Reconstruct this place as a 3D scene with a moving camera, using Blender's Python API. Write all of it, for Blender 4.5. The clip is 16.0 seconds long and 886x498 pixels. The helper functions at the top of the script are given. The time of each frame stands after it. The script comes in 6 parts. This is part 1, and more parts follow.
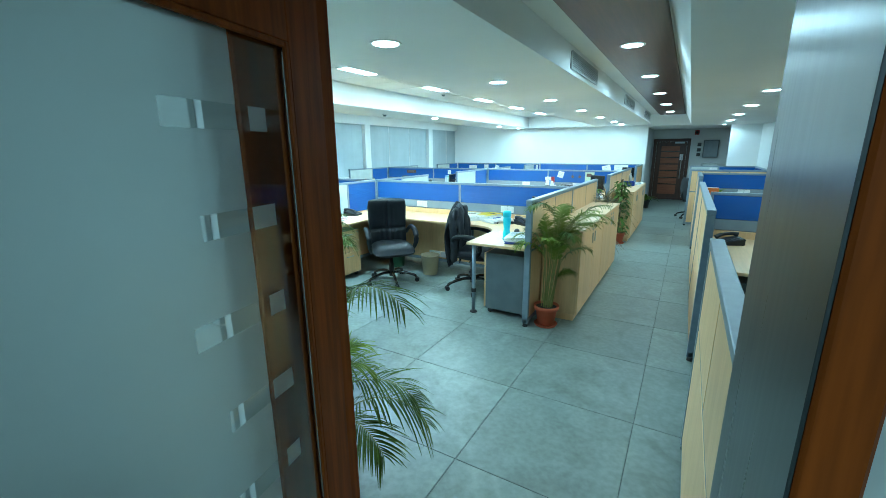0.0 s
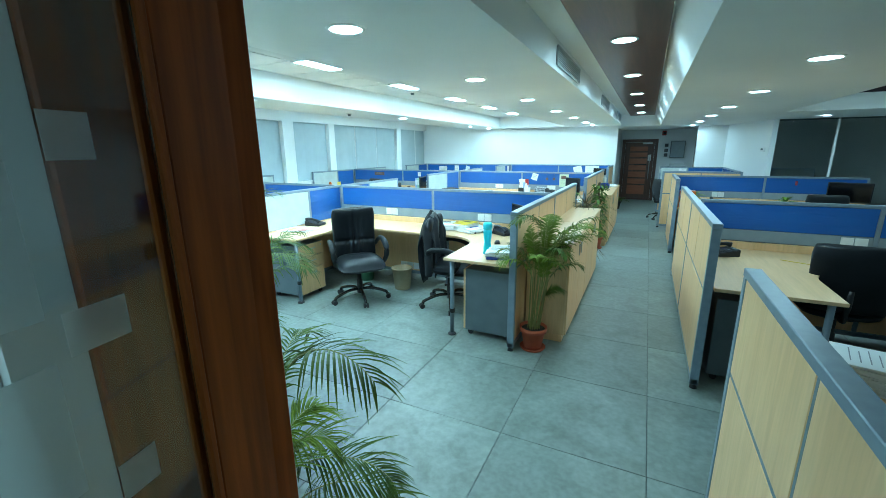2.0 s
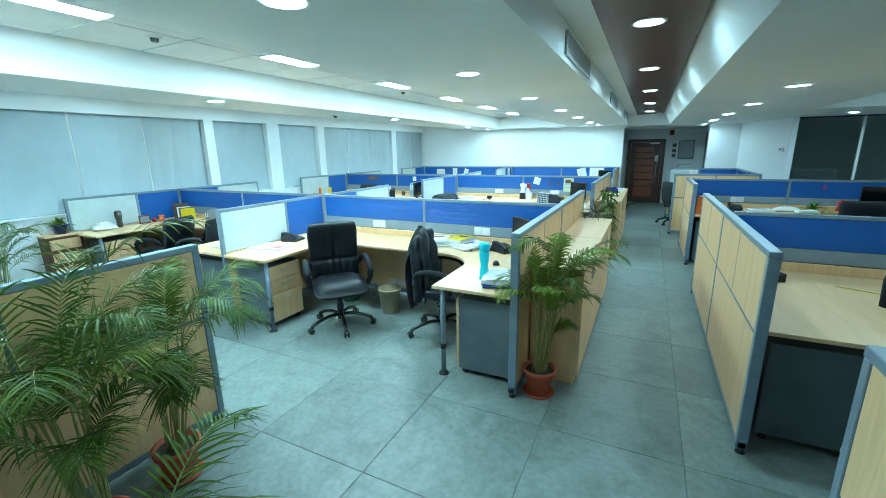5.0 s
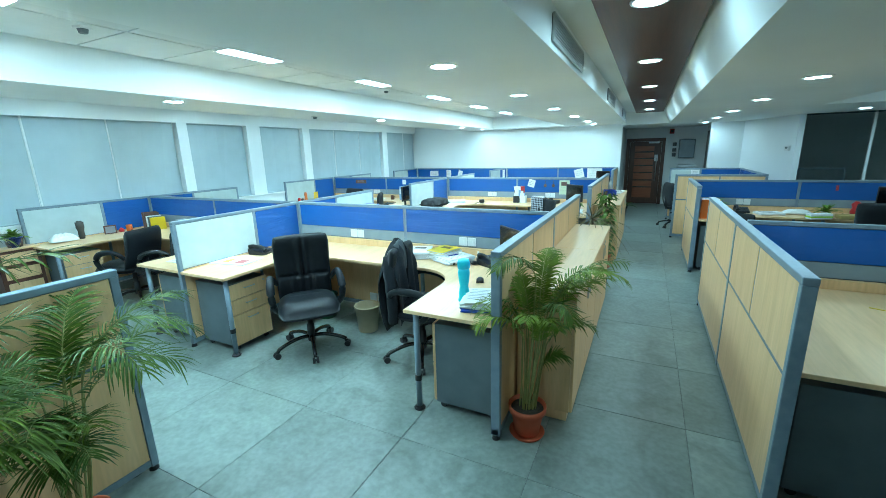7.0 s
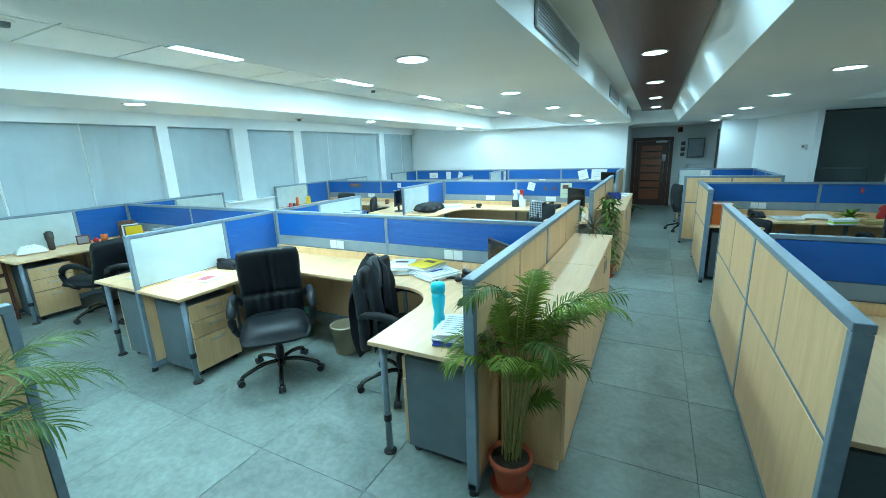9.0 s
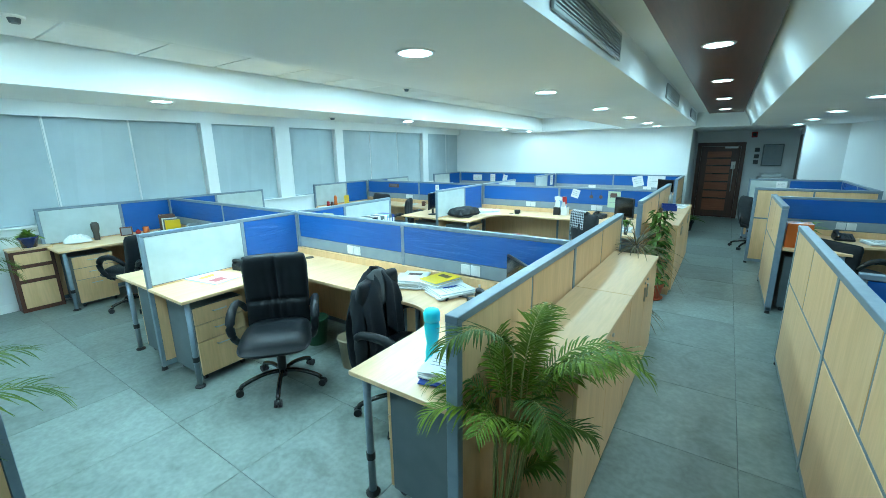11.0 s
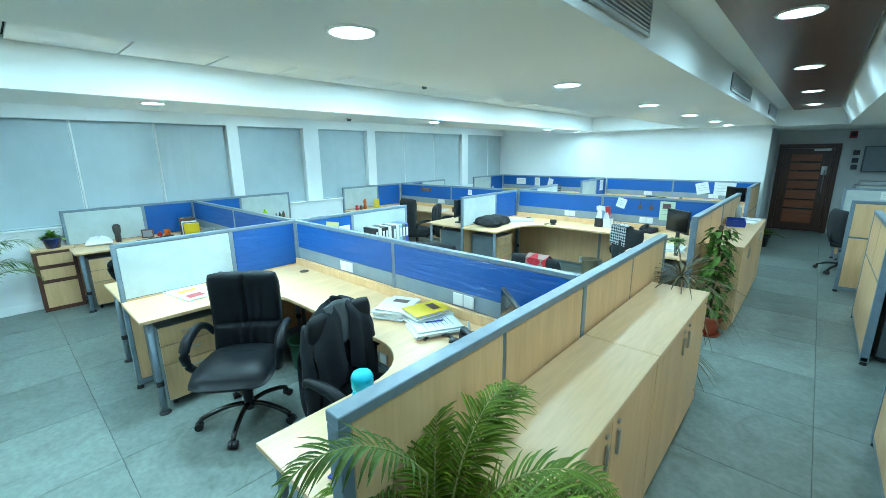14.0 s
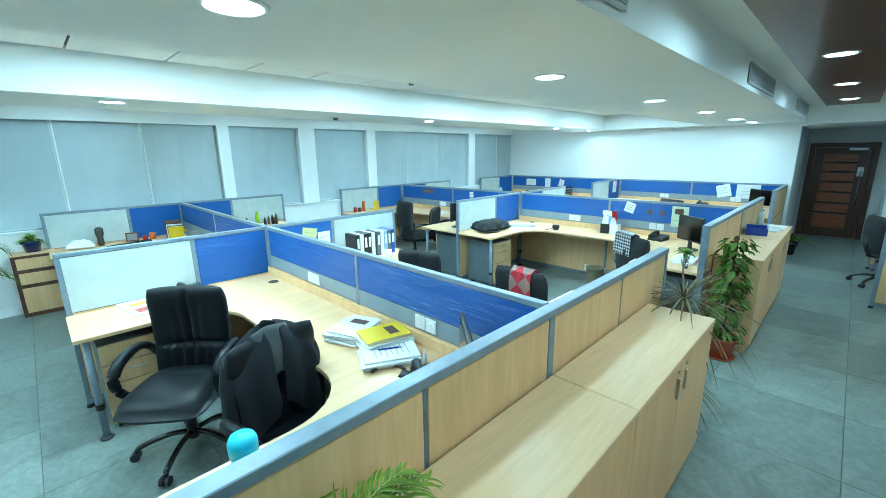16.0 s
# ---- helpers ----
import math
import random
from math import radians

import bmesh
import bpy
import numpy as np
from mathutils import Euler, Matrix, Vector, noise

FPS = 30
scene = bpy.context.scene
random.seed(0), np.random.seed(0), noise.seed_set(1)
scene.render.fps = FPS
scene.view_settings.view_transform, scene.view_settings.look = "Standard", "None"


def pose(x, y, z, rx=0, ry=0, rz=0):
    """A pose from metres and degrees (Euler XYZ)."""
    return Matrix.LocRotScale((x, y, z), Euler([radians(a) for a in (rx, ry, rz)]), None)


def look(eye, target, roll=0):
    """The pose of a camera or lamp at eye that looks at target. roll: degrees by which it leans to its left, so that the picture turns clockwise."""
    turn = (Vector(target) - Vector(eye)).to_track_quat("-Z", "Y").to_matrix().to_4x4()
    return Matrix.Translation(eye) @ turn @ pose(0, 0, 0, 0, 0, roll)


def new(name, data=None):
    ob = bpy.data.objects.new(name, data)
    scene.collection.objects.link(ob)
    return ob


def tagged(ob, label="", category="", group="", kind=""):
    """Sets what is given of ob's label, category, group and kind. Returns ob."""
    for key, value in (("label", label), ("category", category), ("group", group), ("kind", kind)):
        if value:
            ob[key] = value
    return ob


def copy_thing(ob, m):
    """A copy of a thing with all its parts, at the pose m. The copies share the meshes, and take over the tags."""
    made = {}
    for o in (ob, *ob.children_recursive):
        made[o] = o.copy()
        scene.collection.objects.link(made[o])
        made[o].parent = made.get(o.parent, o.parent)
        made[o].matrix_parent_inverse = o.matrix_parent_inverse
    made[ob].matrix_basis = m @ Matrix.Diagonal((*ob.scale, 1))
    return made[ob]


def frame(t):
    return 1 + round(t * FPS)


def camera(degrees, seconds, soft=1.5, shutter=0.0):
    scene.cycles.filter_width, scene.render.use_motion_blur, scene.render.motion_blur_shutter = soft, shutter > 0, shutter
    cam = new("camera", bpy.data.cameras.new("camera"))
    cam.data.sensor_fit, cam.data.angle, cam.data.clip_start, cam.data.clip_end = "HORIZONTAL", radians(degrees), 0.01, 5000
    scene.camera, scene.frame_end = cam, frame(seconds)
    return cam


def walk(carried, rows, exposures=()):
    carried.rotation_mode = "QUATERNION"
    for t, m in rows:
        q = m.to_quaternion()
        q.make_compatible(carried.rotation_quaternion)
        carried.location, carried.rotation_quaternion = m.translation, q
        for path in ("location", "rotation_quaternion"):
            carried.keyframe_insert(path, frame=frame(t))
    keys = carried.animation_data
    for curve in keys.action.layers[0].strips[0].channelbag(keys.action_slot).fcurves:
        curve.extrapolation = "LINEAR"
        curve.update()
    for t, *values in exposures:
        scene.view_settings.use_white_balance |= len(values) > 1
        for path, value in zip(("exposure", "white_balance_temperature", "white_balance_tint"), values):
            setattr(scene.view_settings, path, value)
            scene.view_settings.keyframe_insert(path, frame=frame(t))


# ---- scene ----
cam = camera(94.8, 16.0, soft=0.8)
PATH = [
    (0, (0.010, -0.039, 1.640), (-0.983, 1.632, 1.170), -0.50),
    (0.5, (-0.065, 0.057, 1.642), (-0.985, 1.769, 1.171), -0.50),
    (1, (-0.140, 0.151, 1.657), (-1.019, 1.884, 1.184), -0.40),
    (1.5, (-0.200, 0.240, 1.678), (-1.066, 1.979, 1.202), -0.50),
    (2, (-0.260, 0.338, 1.693), (-1.121, 2.079, 1.217), -0.53),
    (2.5, (-0.296, 0.426, 1.700), (-1.162, 2.165, 1.225), -0.67),
    (3, (-0.343, 0.525, 1.706), (-1.210, 2.264, 1.231), -0.60),
    (3.5, (-0.376, 0.628, 1.700), (-1.244, 2.366, 1.228), -0.67),
    (4, (-0.399, 0.719, 1.716), (-1.267, 2.457, 1.243), -0.75),
    (6.5, (-0.460, 1.259, 1.751), (-1.326, 2.999, 1.280), -1.53),
    (7, (-0.458, 1.370, 1.757), (-1.324, 3.110, 1.287), -1.60),
    (7.5, (-0.451, 1.477, 1.767), (-1.319, 3.217, 1.297), -1.73),
    (8, (-0.455, 1.598, 1.761), (-1.325, 3.336, 1.292), -1.95),
    (8.5, (-0.444, 1.690, 1.796), (-1.318, 3.425, 1.323), -1.98),
    (9, (-0.441, 1.811, 1.783), (-1.337, 3.537, 1.315), -2.10),
    (9.2, (-0.431, 1.852, 1.785), (-1.340, 3.573, 1.324), -1.78),
    (11.5, (-0.364, 2.358, 1.817), (-1.519, 3.924, 1.353), -0.90),
    (12, (-0.359, 2.482, 1.817), (-1.558, 4.015, 1.357), -0.90),
    (12.5, (-0.353, 2.605, 1.832), (-1.587, 4.110, 1.372), -0.90),
    (13, (-0.350, 2.727, 1.841), (-1.612, 4.208, 1.381), -0.80),
    (13.5, (-0.340, 2.841, 1.853), (-1.628, 4.299, 1.391), -0.80),
    (14, (-0.340, 2.968, 1.849), (-1.648, 4.409, 1.390), -0.72),
    (14.5, (-0.331, 3.086, 1.851), (-1.655, 4.511, 1.391), -0.74),
    (15, (-0.328, 3.216, 1.861), (-1.671, 4.624, 1.399), -0.76),
    (15.5, (-0.326, 3.341, 1.863), (-1.685, 4.733, 1.401), -0.78),
    (16, (-0.326, 3.470, 1.862), (-1.700, 4.848, 1.401), -0.80),
]
walk(cam, [(t, look(eye, target, roll)) for t, eye, target, roll in PATH],
     [(0.0, 0.82), (4.0, 0.75), (9.0, 0.59), (12.5, 0.53), (16.0, 0.60)])

# ---- world and daylight: night outside, the room is lit by its own lamps ----
world = bpy.data.worlds.new("world")
world.use_nodes = True
scene.world = world
world.node_tree.nodes["Background"].inputs[0].default_value = (0.02, 0.025, 0.03, 1)
world.node_tree.nodes["Background"].inputs[1].default_value = 0.3


# ---- materials ----
def mat(name, base=(0.5, 0.5, 0.5), rough=0.5, metal=0.0, emit=0.0, emit_color=None, transmission=0.0, coat=0.0, coat_rough=0.1, alpha=1.0):
    m = bpy.data.materials.new(name)
    m.use_nodes = True
    b = m.node_tree.nodes["Principled BSDF"]
    b.inputs["Base Color"].default_value = (*base, 1)
    b.inputs["Roughness"].default_value = rough
    b.inputs["Metallic"].default_value = metal
    b.inputs["Transmission Weight"].default_value = transmission
    b.inputs["Coat Weight"].default_value = coat
    b.inputs["Coat Roughness"].default_value = coat_rough
    b.inputs["Alpha"].default_value = alpha
    if emit:
        b.inputs["Emission Color"].default_value = (*(emit_color or base), 1)
        b.inputs["Emission Strength"].default_value = emit
    return m


def vary(m, colors, scale=(4, 4, 4), detail=6, bump=0.0, bump_scale=60.0, rough=None, second=None, distort=0.0, island=0.0, low=0.35, high=0.65):
    """Two scales of noise in the base colour, a fine bump, and a light change from object to object."""
    t = m.node_tree
    n, l = t.nodes, t.links
    b = n["Principled BSDF"]
    co = n.new("ShaderNodeTexCoord")
    mp = n.new("ShaderNodeMapping")
    mp.inputs["Scale"].default_value = scale
    l.new(co.outputs["Object"], mp.inputs["Vector"])
    info = n.new("ShaderNodeObjectInfo")
    shift = n.new("ShaderNodeVectorMath")
    shift.operation = "ADD"
    mul = n.new("ShaderNodeMath")
    mul.operation = "MULTIPLY"
    mul.inputs[1].default_value = 37.0
    l.new(info.outputs["Random"], mul.inputs[0])
    l.new(mp.outputs[0], shift.inputs[0])
    l.new(mul.outputs[0], shift.inputs[1])
    nz = n.new("ShaderNodeTexNoise")
    nz.inputs["Scale"].default_value = 1.0
    nz.inputs["Detail"].default_value = detail
    nz.inputs["Distortion"].default_value = distort
    l.new(shift.outputs[0], nz.inputs["Vector"])
    ramp = n.new("ShaderNodeValToRGB")
    ramp.color_ramp.elements[0].position, ramp.color_ramp.elements[1].position = low, high
    ramp.color_ramp.elements[0].color = (*colors[0], 1)
    ramp.color_ramp.elements[1].color = (*colors[-1], 1)
    for i, c in enumerate(colors[1:-1]):
        e = ramp.color_ramp.elements.new(low + (high - low) * (i + 1) / (len(colors) - 1))
        e.color = (*c, 1)
    l.new(nz.outputs["Fac"], ramp.inputs["Fac"])
    out = ramp.outputs["Color"]
    if second:
        nz2 = n.new("ShaderNodeTexNoise")
        nz2.inputs["Scale"].default_value = second[0]
        nz2.inputs["Detail"].default_value = 4
        l.new(shift.outputs[0], nz2.inputs["Vector"])
        mix = n.new("ShaderNodeMix")
        mix.data_type, mix.blend_type = "RGBA", "MULTIPLY"
        r2 = n.new("ShaderNodeMapRange")
        r2.inputs["From Min"].default_value, r2.inputs["From Max"].default_value = 0.35, 0.65
        r2.inputs["To Min"].default_value, r2.inputs["To Max"].default_value = 1 - second[1], 1 + second[1] * 0.5
        l.new(nz2.outputs["Fac"], r2.inputs["Value"])
        mix.inputs[0].default_value = 1.0
        l.new(out, mix.inputs[6])
        l.new(r2.outputs[0], mix.inputs[7])
        out = mix.outputs[2]
    if island:
        mix = n.new("ShaderNodeMix")
        mix.data_type, mix.blend_type = "RGBA", "MULTIPLY"
        r3 = n.new("ShaderNodeMapRange")
        r3.inputs["To Min"].default_value, r3.inputs["To Max"].default_value = 1 - island, 1 + island * 0.4
        l.new(info.outputs["Random"], r3.inputs["Value"])
        mix.inputs[0].default_value = 1.0
        l.new(out, mix.inputs[6])
        l.new(r3.outputs[0], mix.inputs[7])
        out = mix.outputs[2]
    l.new(out, b.inputs["Base Color"])
    if rough:
        rr = n.new("ShaderNodeMapRange")
        rr.inputs["To Min"].default_value, rr.inputs["To Max"].default_value = rough
        l.new(nz.outputs["Fac"], rr.inputs["Value"])
        l.new(rr.outputs[0], b.inputs["Roughness"])
    if bump:
        bn = n.new("ShaderNodeTexNoise")
        bn.inputs["Scale"].default_value = bump_scale
        bn.inputs["Detail"].default_value = 3
        l.new(co.outputs["Object"], bn.inputs["Vector"])
        bp = n.new("ShaderNodeBump")
        bp.inputs["Strength"].default_value = bump
        bp.inputs["Distance"].default_value = 0.004
        l.new(bn.outputs["Fac"], bp.inputs["Height"])
        l.new(bp.outputs[0], b.inputs["Normal"])
    return m


WALL = vary(mat("painted_wall", rough=0.6), [(0.81, 0.83, 0.83), (0.86, 0.88, 0.87)], (0.7, 0.7, 0.7), bump=0.12, bump_scale=90)
CEIL = vary(mat("painted_ceiling", rough=0.65), [(0.80, 0.82, 0.81), (0.86, 0.88, 0.87)], (0.6, 0.6, 0.6), bump=0.06, bump_scale=60)
CEIL_TILE = vary(mat("ceiling_tile", rough=0.8), [(0.74, 0.76, 0.75), (0.80, 0.81, 0.80)], (3, 3, 3), bump=0.3, bump_scale=160)
TILE = vary(mat("porcelain_floor_tile", rough=0.4), [(0.150, 0.180, 0.161), (0.188, 0.226, 0.207), (0.210, 0.254, 0.234), (0.235, 0.281, 0.259)], (3.2, 3.2, 3.2), detail=13, bump=0.05, bump_scale=40, rough=(0.30, 0.52), second=(9, 0.14), distort=1.4, island=0.16, low=0.3, high=0.7)
GROUT = mat("grout", (0.09, 0.10, 0.10), 0.9)
MAPLE = vary(mat("maple_laminate", rough=0.42), [(0.76, 0.455, 0.225), (0.80, 0.49, 0.25), (0.83, 0.52, 0.27)], (14, 14, 1.3), detail=7, bump=0.03, bump_scale=200, second=(5, 0.06), distort=0.6, island=0.07)
MAPLE_TOP = vary(mat("maple_worktop", rough=0.35), [(0.76, 0.475, 0.25), (0.80, 0.505, 0.275), (0.83, 0.535, 0.295)], (14, 1.3, 14), detail=7, second=(5, 0.05), distort=0.6, island=0.05)
ALU = vary(mat("blue_grey_metal", rough=0.38, metal=0.15), [(0.185, 0.245, 0.30), (0.22, 0.285, 0.34)], (20, 20, 20), bump=0.03, bump_scale=300)
GREY = vary(mat("grey_laminate", rough=0.5), [(0.095, 0.125, 0.14), (0.12, 0.15, 0.165)], (6, 6, 6), bump=0.04, bump_scale=250)
RAIL = vary(mat("dark_rail_metal", rough=0.4, metal=0.1), [(0.12, 0.17, 0.21), (0.15, 0.20, 0.24)], (20, 20, 20))
RACE = vary(mat("grey_raceway", rough=0.5), [(0.22, 0.27, 0.30), (0.255, 0.305, 0.335)], (8, 8, 8))
BOARD = vary(mat("whiteboard", rough=0.22), [(0.49, 0.56, 0.55), (0.53, 0.60, 0.59)], (2, 2, 2), second=(4, 0.05))
PLASTIC_W = mat("white_plastic", (0.78, 0.78, 0.76), 0.35)
PLASTIC_K = mat("black_plastic", (0.012, 0.012, 0.014), 0.42)
DARKGREY = mat("dark_grey_plastic", (0.05, 0.055, 0.06), 0.45)
CHROME = mat("brushed_steel_handle", (0.55, 0.56, 0.57), 0.3, 1.0)
DOORWOOD = vary(mat("stained_teak", rough=0.5), [(0.20, 0.038, 0.003), (0.245, 0.048, 0.004), (0.285, 0.058, 0.006)], (26, 26, 1.6), detail=8, bump=0.05, bump_scale=150, second=(2.5, 0.2), distort=0.7)
WENGE = vary(mat("dark_wenge", rough=0.4, coat=0.2), [(0.055, 0.014, 0.006), (0.085, 0.024, 0.010)], (30, 30, 2), detail=7, second=(3, 0.2))
BROWNPANEL = vary(mat("brown_ceiling_laminate", rough=0.35, coat=0.15), [(0.088, 0.024, 0.012), (0.120, 0.034, 0.017)], (30, 1.5, 30), detail=7, second=(3, 0.12))
STEEL = vary(mat("brushed_stainless", rough=0.3, metal=1.0), [(0.085, 0.092, 0.10), (0.115, 0.122, 0.13)], (60, 60, 1), detail=4, rough=(0.22, 0.38))
BLIND = vary(mat("roller_blind_fabric", rough=0.8), [(0.43, 0.52, 0.555), (0.465, 0.55, 0.58)], (1.5, 1.5, 1.5), second=(3, 0.03))
LAMP = mat("lamp_diffuser", (0.9, 0.95, 1.0), 0.5, emit=98.0, emit_color=(0.555, 1.0, 1.19))
DOORWOOD.node_tree.nodes["Principled BSDF"].inputs["Specular IOR Level"].default_value = 0.16
# weaker emission for the fill lights added over the windows
LAMP_BAY_FILL = mat("bay_fill_diffuser", (0.9, 0.95, 1.0), 0.5, emit=25.0, emit_color=(0.555, 1.0, 1.19))
LAMP_RECT = mat("tube_light_diffuser", (0.9, 0.95, 1.0), 0.5, emit=38.0, emit_color=(0.555, 1.0, 1.19))
VENT = mat("vent_paint", (0.46, 0.50, 0.50), 0.5)
VENT_DARK = mat("vent_shadow_backing", (0.03, 0.03, 0.03), 0.9)


def fabric_blue():
    m = mat("blue_fabric_under_film", (0.004, 0.085, 0.38), 0.55, coat=0.7, coat_rough=0.06)
    t = m.node_tree
    n, l = t.nodes, t.links
    b = n["Principled BSDF"]
    co = n.new("ShaderNodeTexCoord")
    mp = n.new("ShaderNodeMapping")
    mp.inputs["Scale"].default_value = (1.1, 1.1, 9.0)
    mp.inputs["Rotation"].default_value = (0.45, 0.5, 0.2)
    l.new(co.outputs["Object"], mp.inputs["Vector"])
    nz = n.new("ShaderNodeTexNoise")
    nz.inputs["Scale"].default_value, nz.inputs["Detail"].default_value, nz.inputs["Distortion"].default_value = 1.6, 5, 1.2
    l.new(mp.outputs[0], nz.inputs["Vector"])
    bp = n.new("ShaderNodeBump")
    bp.inputs["Strength"].default_value, bp.inputs["Distance"].default_value = 0.85, 0.06
    l.new(nz.outputs["Fac"], bp.inputs["Height"])
    l.new(bp.outputs[0], b.inputs["Coat Normal"])
    ramp = n.new("ShaderNodeValToRGB")
    ramp.color_ramp.elements[0].color, ramp.color_ramp.elements[1].color = (0.005, 0.088, 0.335, 1), (0.006, 0.104, 0.385, 1)
    l.new(nz.outputs["Fac"], ramp.inputs["Fac"])
    l.new(ramp.outputs[0], b.inputs["Base Color"])
    b.inputs["Specular IOR Level"].default_value = 0.12
    return m


BLUE = fabric_blue()


# ---- building blocks ----
def mesh_of(name, bm, material, smooth=False):
    me = bpy.data.meshes.new(name)
    bm.normal_update()
    bm.to_mesh(me)
    bm.free()
    if smooth:
        for p in me.polygons:
            p.use_smooth = True
    me.materials.append(material)
    return me


def part(name, bm, material, parent=None, label="", smooth=False):
    ob = new(name, mesh_of(name, bm, material, smooth))
    if parent:
        ob.parent = parent
    if label:
        ob["label"] = label
    return ob


def thing(name, label, category, group="", x=0.0, y=0.0, z=0.0, rz=0.0):
    ob = new(name)
    ob.empty_display_size = 0.1
    ob.matrix_basis = pose(x, y, z, 0, 0, rz)
    return tagged(ob, label, category, group)


def structure(name, bm, material, label, category="structure", smooth=False):
    return tagged(part(name, bm, material, None, "", smooth), label, category, kind="structure")


def add_box(bm, lo, hi, bevel=0.0, segments=1):
    x0, y0, z0 = lo
    x1, y1, z1 = hi
    made = bmesh.ops.create_cube(bm, size=1, matrix=Matrix.LocRotScale(((x0 + x1) / 2, (y0 + y1) / 2, (z0 + z1) / 2), None, (x1 - x0, y1 - y0, z1 - z0)))
    if bevel:
        edges = {e for v in made["verts"] for e in v.link_edges}
        bmesh.ops.bevel(bm, geom=list(edges), offset=bevel, segments=segments, affect="EDGES", profile=0.5)
    return bm


def box(lo, hi, bevel=0.0, segments=1):
    return add_box(bmesh.new(), lo, hi, bevel, segments)


def add_cyl(bm, a, b, r0, r1=None, seg=16, caps=True):
    a, b = Vector(a), Vector(b)
    d = b - a
    q = d.to_track_quat("Z", "Y").to_matrix().to_4x4()
    m = Matrix.Translation((a + b) / 2) @ q
    bmesh.ops.create_cone(bm, cap_ends=caps, segments=seg, radius1=r0, radius2=r0 if r1 is None else r1, depth=d.length, matrix=m)
    return bm


def cyl(a, b, r0, r1=None, seg=16, caps=True):
    return add_cyl(bmesh.new(), a, b, r0, r1, seg, caps)


def lathe(profile, seg=24, bm=None):
    """Turn (radius, height) pairs round the z axis."""
    bm = bm or bmesh.new()
    rings = []
    for r, z in profile:
        if r < 1e-6:
            rings.append([bm.verts.new((0, 0, z))])
        else:
            rings.append([bm.verts.new((r * math.cos(2 * math.pi * i / seg), r * math.sin(2 * math.pi * i / seg), z)) for i in range(seg)])
    for a, b in zip(rings, rings[1:]):
        for i in range(seg):
            j = (i + 1) % seg
            if len(a) == 1 and len(b) > 1:
                bm.faces.new((a[0], b[j], b[i]))
            elif len(b) == 1 and len(a) > 1:
                bm.faces.new((a[i], a[j], b[0]))
            elif len(a) > 1:
                bm.faces.new((a[i], a[j], b[j], b[i]))
    bmesh.ops.recalc_face_normals(bm, faces=bm.faces)
    return bm


def tube(points, radius, seg=8, bm=None):
    """A round tube along points; radius is one number or one a point."""
    bm = bm or bmesh.new()
    pts = [Vector(p) for p in points]
    rad = radius if isinstance(radius, (list, tuple)) else [radius] * len(pts)
    rings = []
    for i, p in enumerate(pts):
        d = (pts[min(i + 1, len(pts) - 1)] - pts[max(i - 1, 0)]).normalized()
        up = Vector((0, 0, 1)) if abs(d.z) < 0.9 else Vector((1, 0, 0))
        s = d.cross(up).normalized()
        u = s.cross(d)
        rings.append([bm.verts.new(p + rad[i] * (math.cos(2 * math.pi * k / seg) * s + math.sin(2 * math.pi * k / seg) * u)) for k in range(seg)])
    for a, b in zip(rings, rings[1:]):
        for k in range(seg):
            bm.faces.new((a[k], a[(k + 1) % seg], b[(k + 1) % seg], b[k]))
    bm.faces.new(rings[0])
    bm.faces.new(rings[-1])
    bmesh.ops.recalc_face_normals(bm, faces=bm.faces)
    return bm


def slab(outline, z0, z1, bevel=0.0):
    """A flat plate with the outline (x, y) given, from z0 to z1."""
    bm = bmesh.new()
    bottom = bm.faces.new([bm.verts.new((x, y, z0)) for x, y in outline])
    made = bmesh.ops.extrude_face_region(bm, geom=[bottom])
    top = [v for v in made["geom"] if isinstance(v, bmesh.types.BMVert)]
    bmesh.ops.translate(bm, verts=top, vec=(0, 0, z1 - z0))
    bmesh.ops.recalc_face_normals(bm, faces=bm.faces)
    if bevel:
        edges = [e for e in bm.edges if abs(e.verts[0].co.z - e.verts[1].co.z) < 1e-6]
        bmesh.ops.bevel(bm, geom=edges, offset=bevel, segments=2, affect="EDGES", profile=0.5)
    return bm


# ---- the shell of the room ----
YW0, ZE = 0.50, 2.237                         # lobby face of the door wall, east soffit
XW, YB, YD, XE = -7.31, 13.35, 0.93, 6.4     # window wall, back wall, door wall, east wall
ZS, ZR, ZT = 2.303, 2.537, 2.618             # soffit, aisle recess, tiled trough
DOOR_X0, DOOR_X1, DOOR_Z = -0.925, 0.132, 2.06

structure("subfloor", box((XW - 0.3, -3.2, -0.2), (XE + 0.3, 16.2, -0.006)), GROUT, "dark grout bed under the floor tiles", "floor")
bm = bmesh.new()
add_box(bm, (XW - 0.2, YW0, 0), (DOOR_X0 - 0.09, YD, 2.8))
add_box(bm, (DOOR_X1 + 0.05, YW0, 0), (XE + 0.2, YD, 2.8))
add_box(bm, (DOOR_X0 - 0.09, YW0, DOOR_Z + 0.06), (DOOR_X1 + 0.05, YD, 2.8))
add_box(bm, (DOOR_X0 - 0.09, YW0, 0), (DOOR_X0, 0.578, DOOR_Z))
structure("wall_south", bm, WALL, "white painted wall around the entrance doorway", "wall")
bm = bmesh.new()
add_box(bm, (XW - 0.2, YB, 0), (-1.1, YB + 0.2, 2.8))
add_box(bm, (0.86, YB, 0), (1.52, YB + 0.2, 2.8))
structure("wall_north", bm, WALL, "white painted back wall of the office", "wall")
bm = bmesh.new()
add_box(bm, (-1.25, YB + 0.2, 0), (-1.1, 15.55, 2.8))
add_box(bm, (-1.1, 15.35, 0), (1.1, 15.55, 2.8))
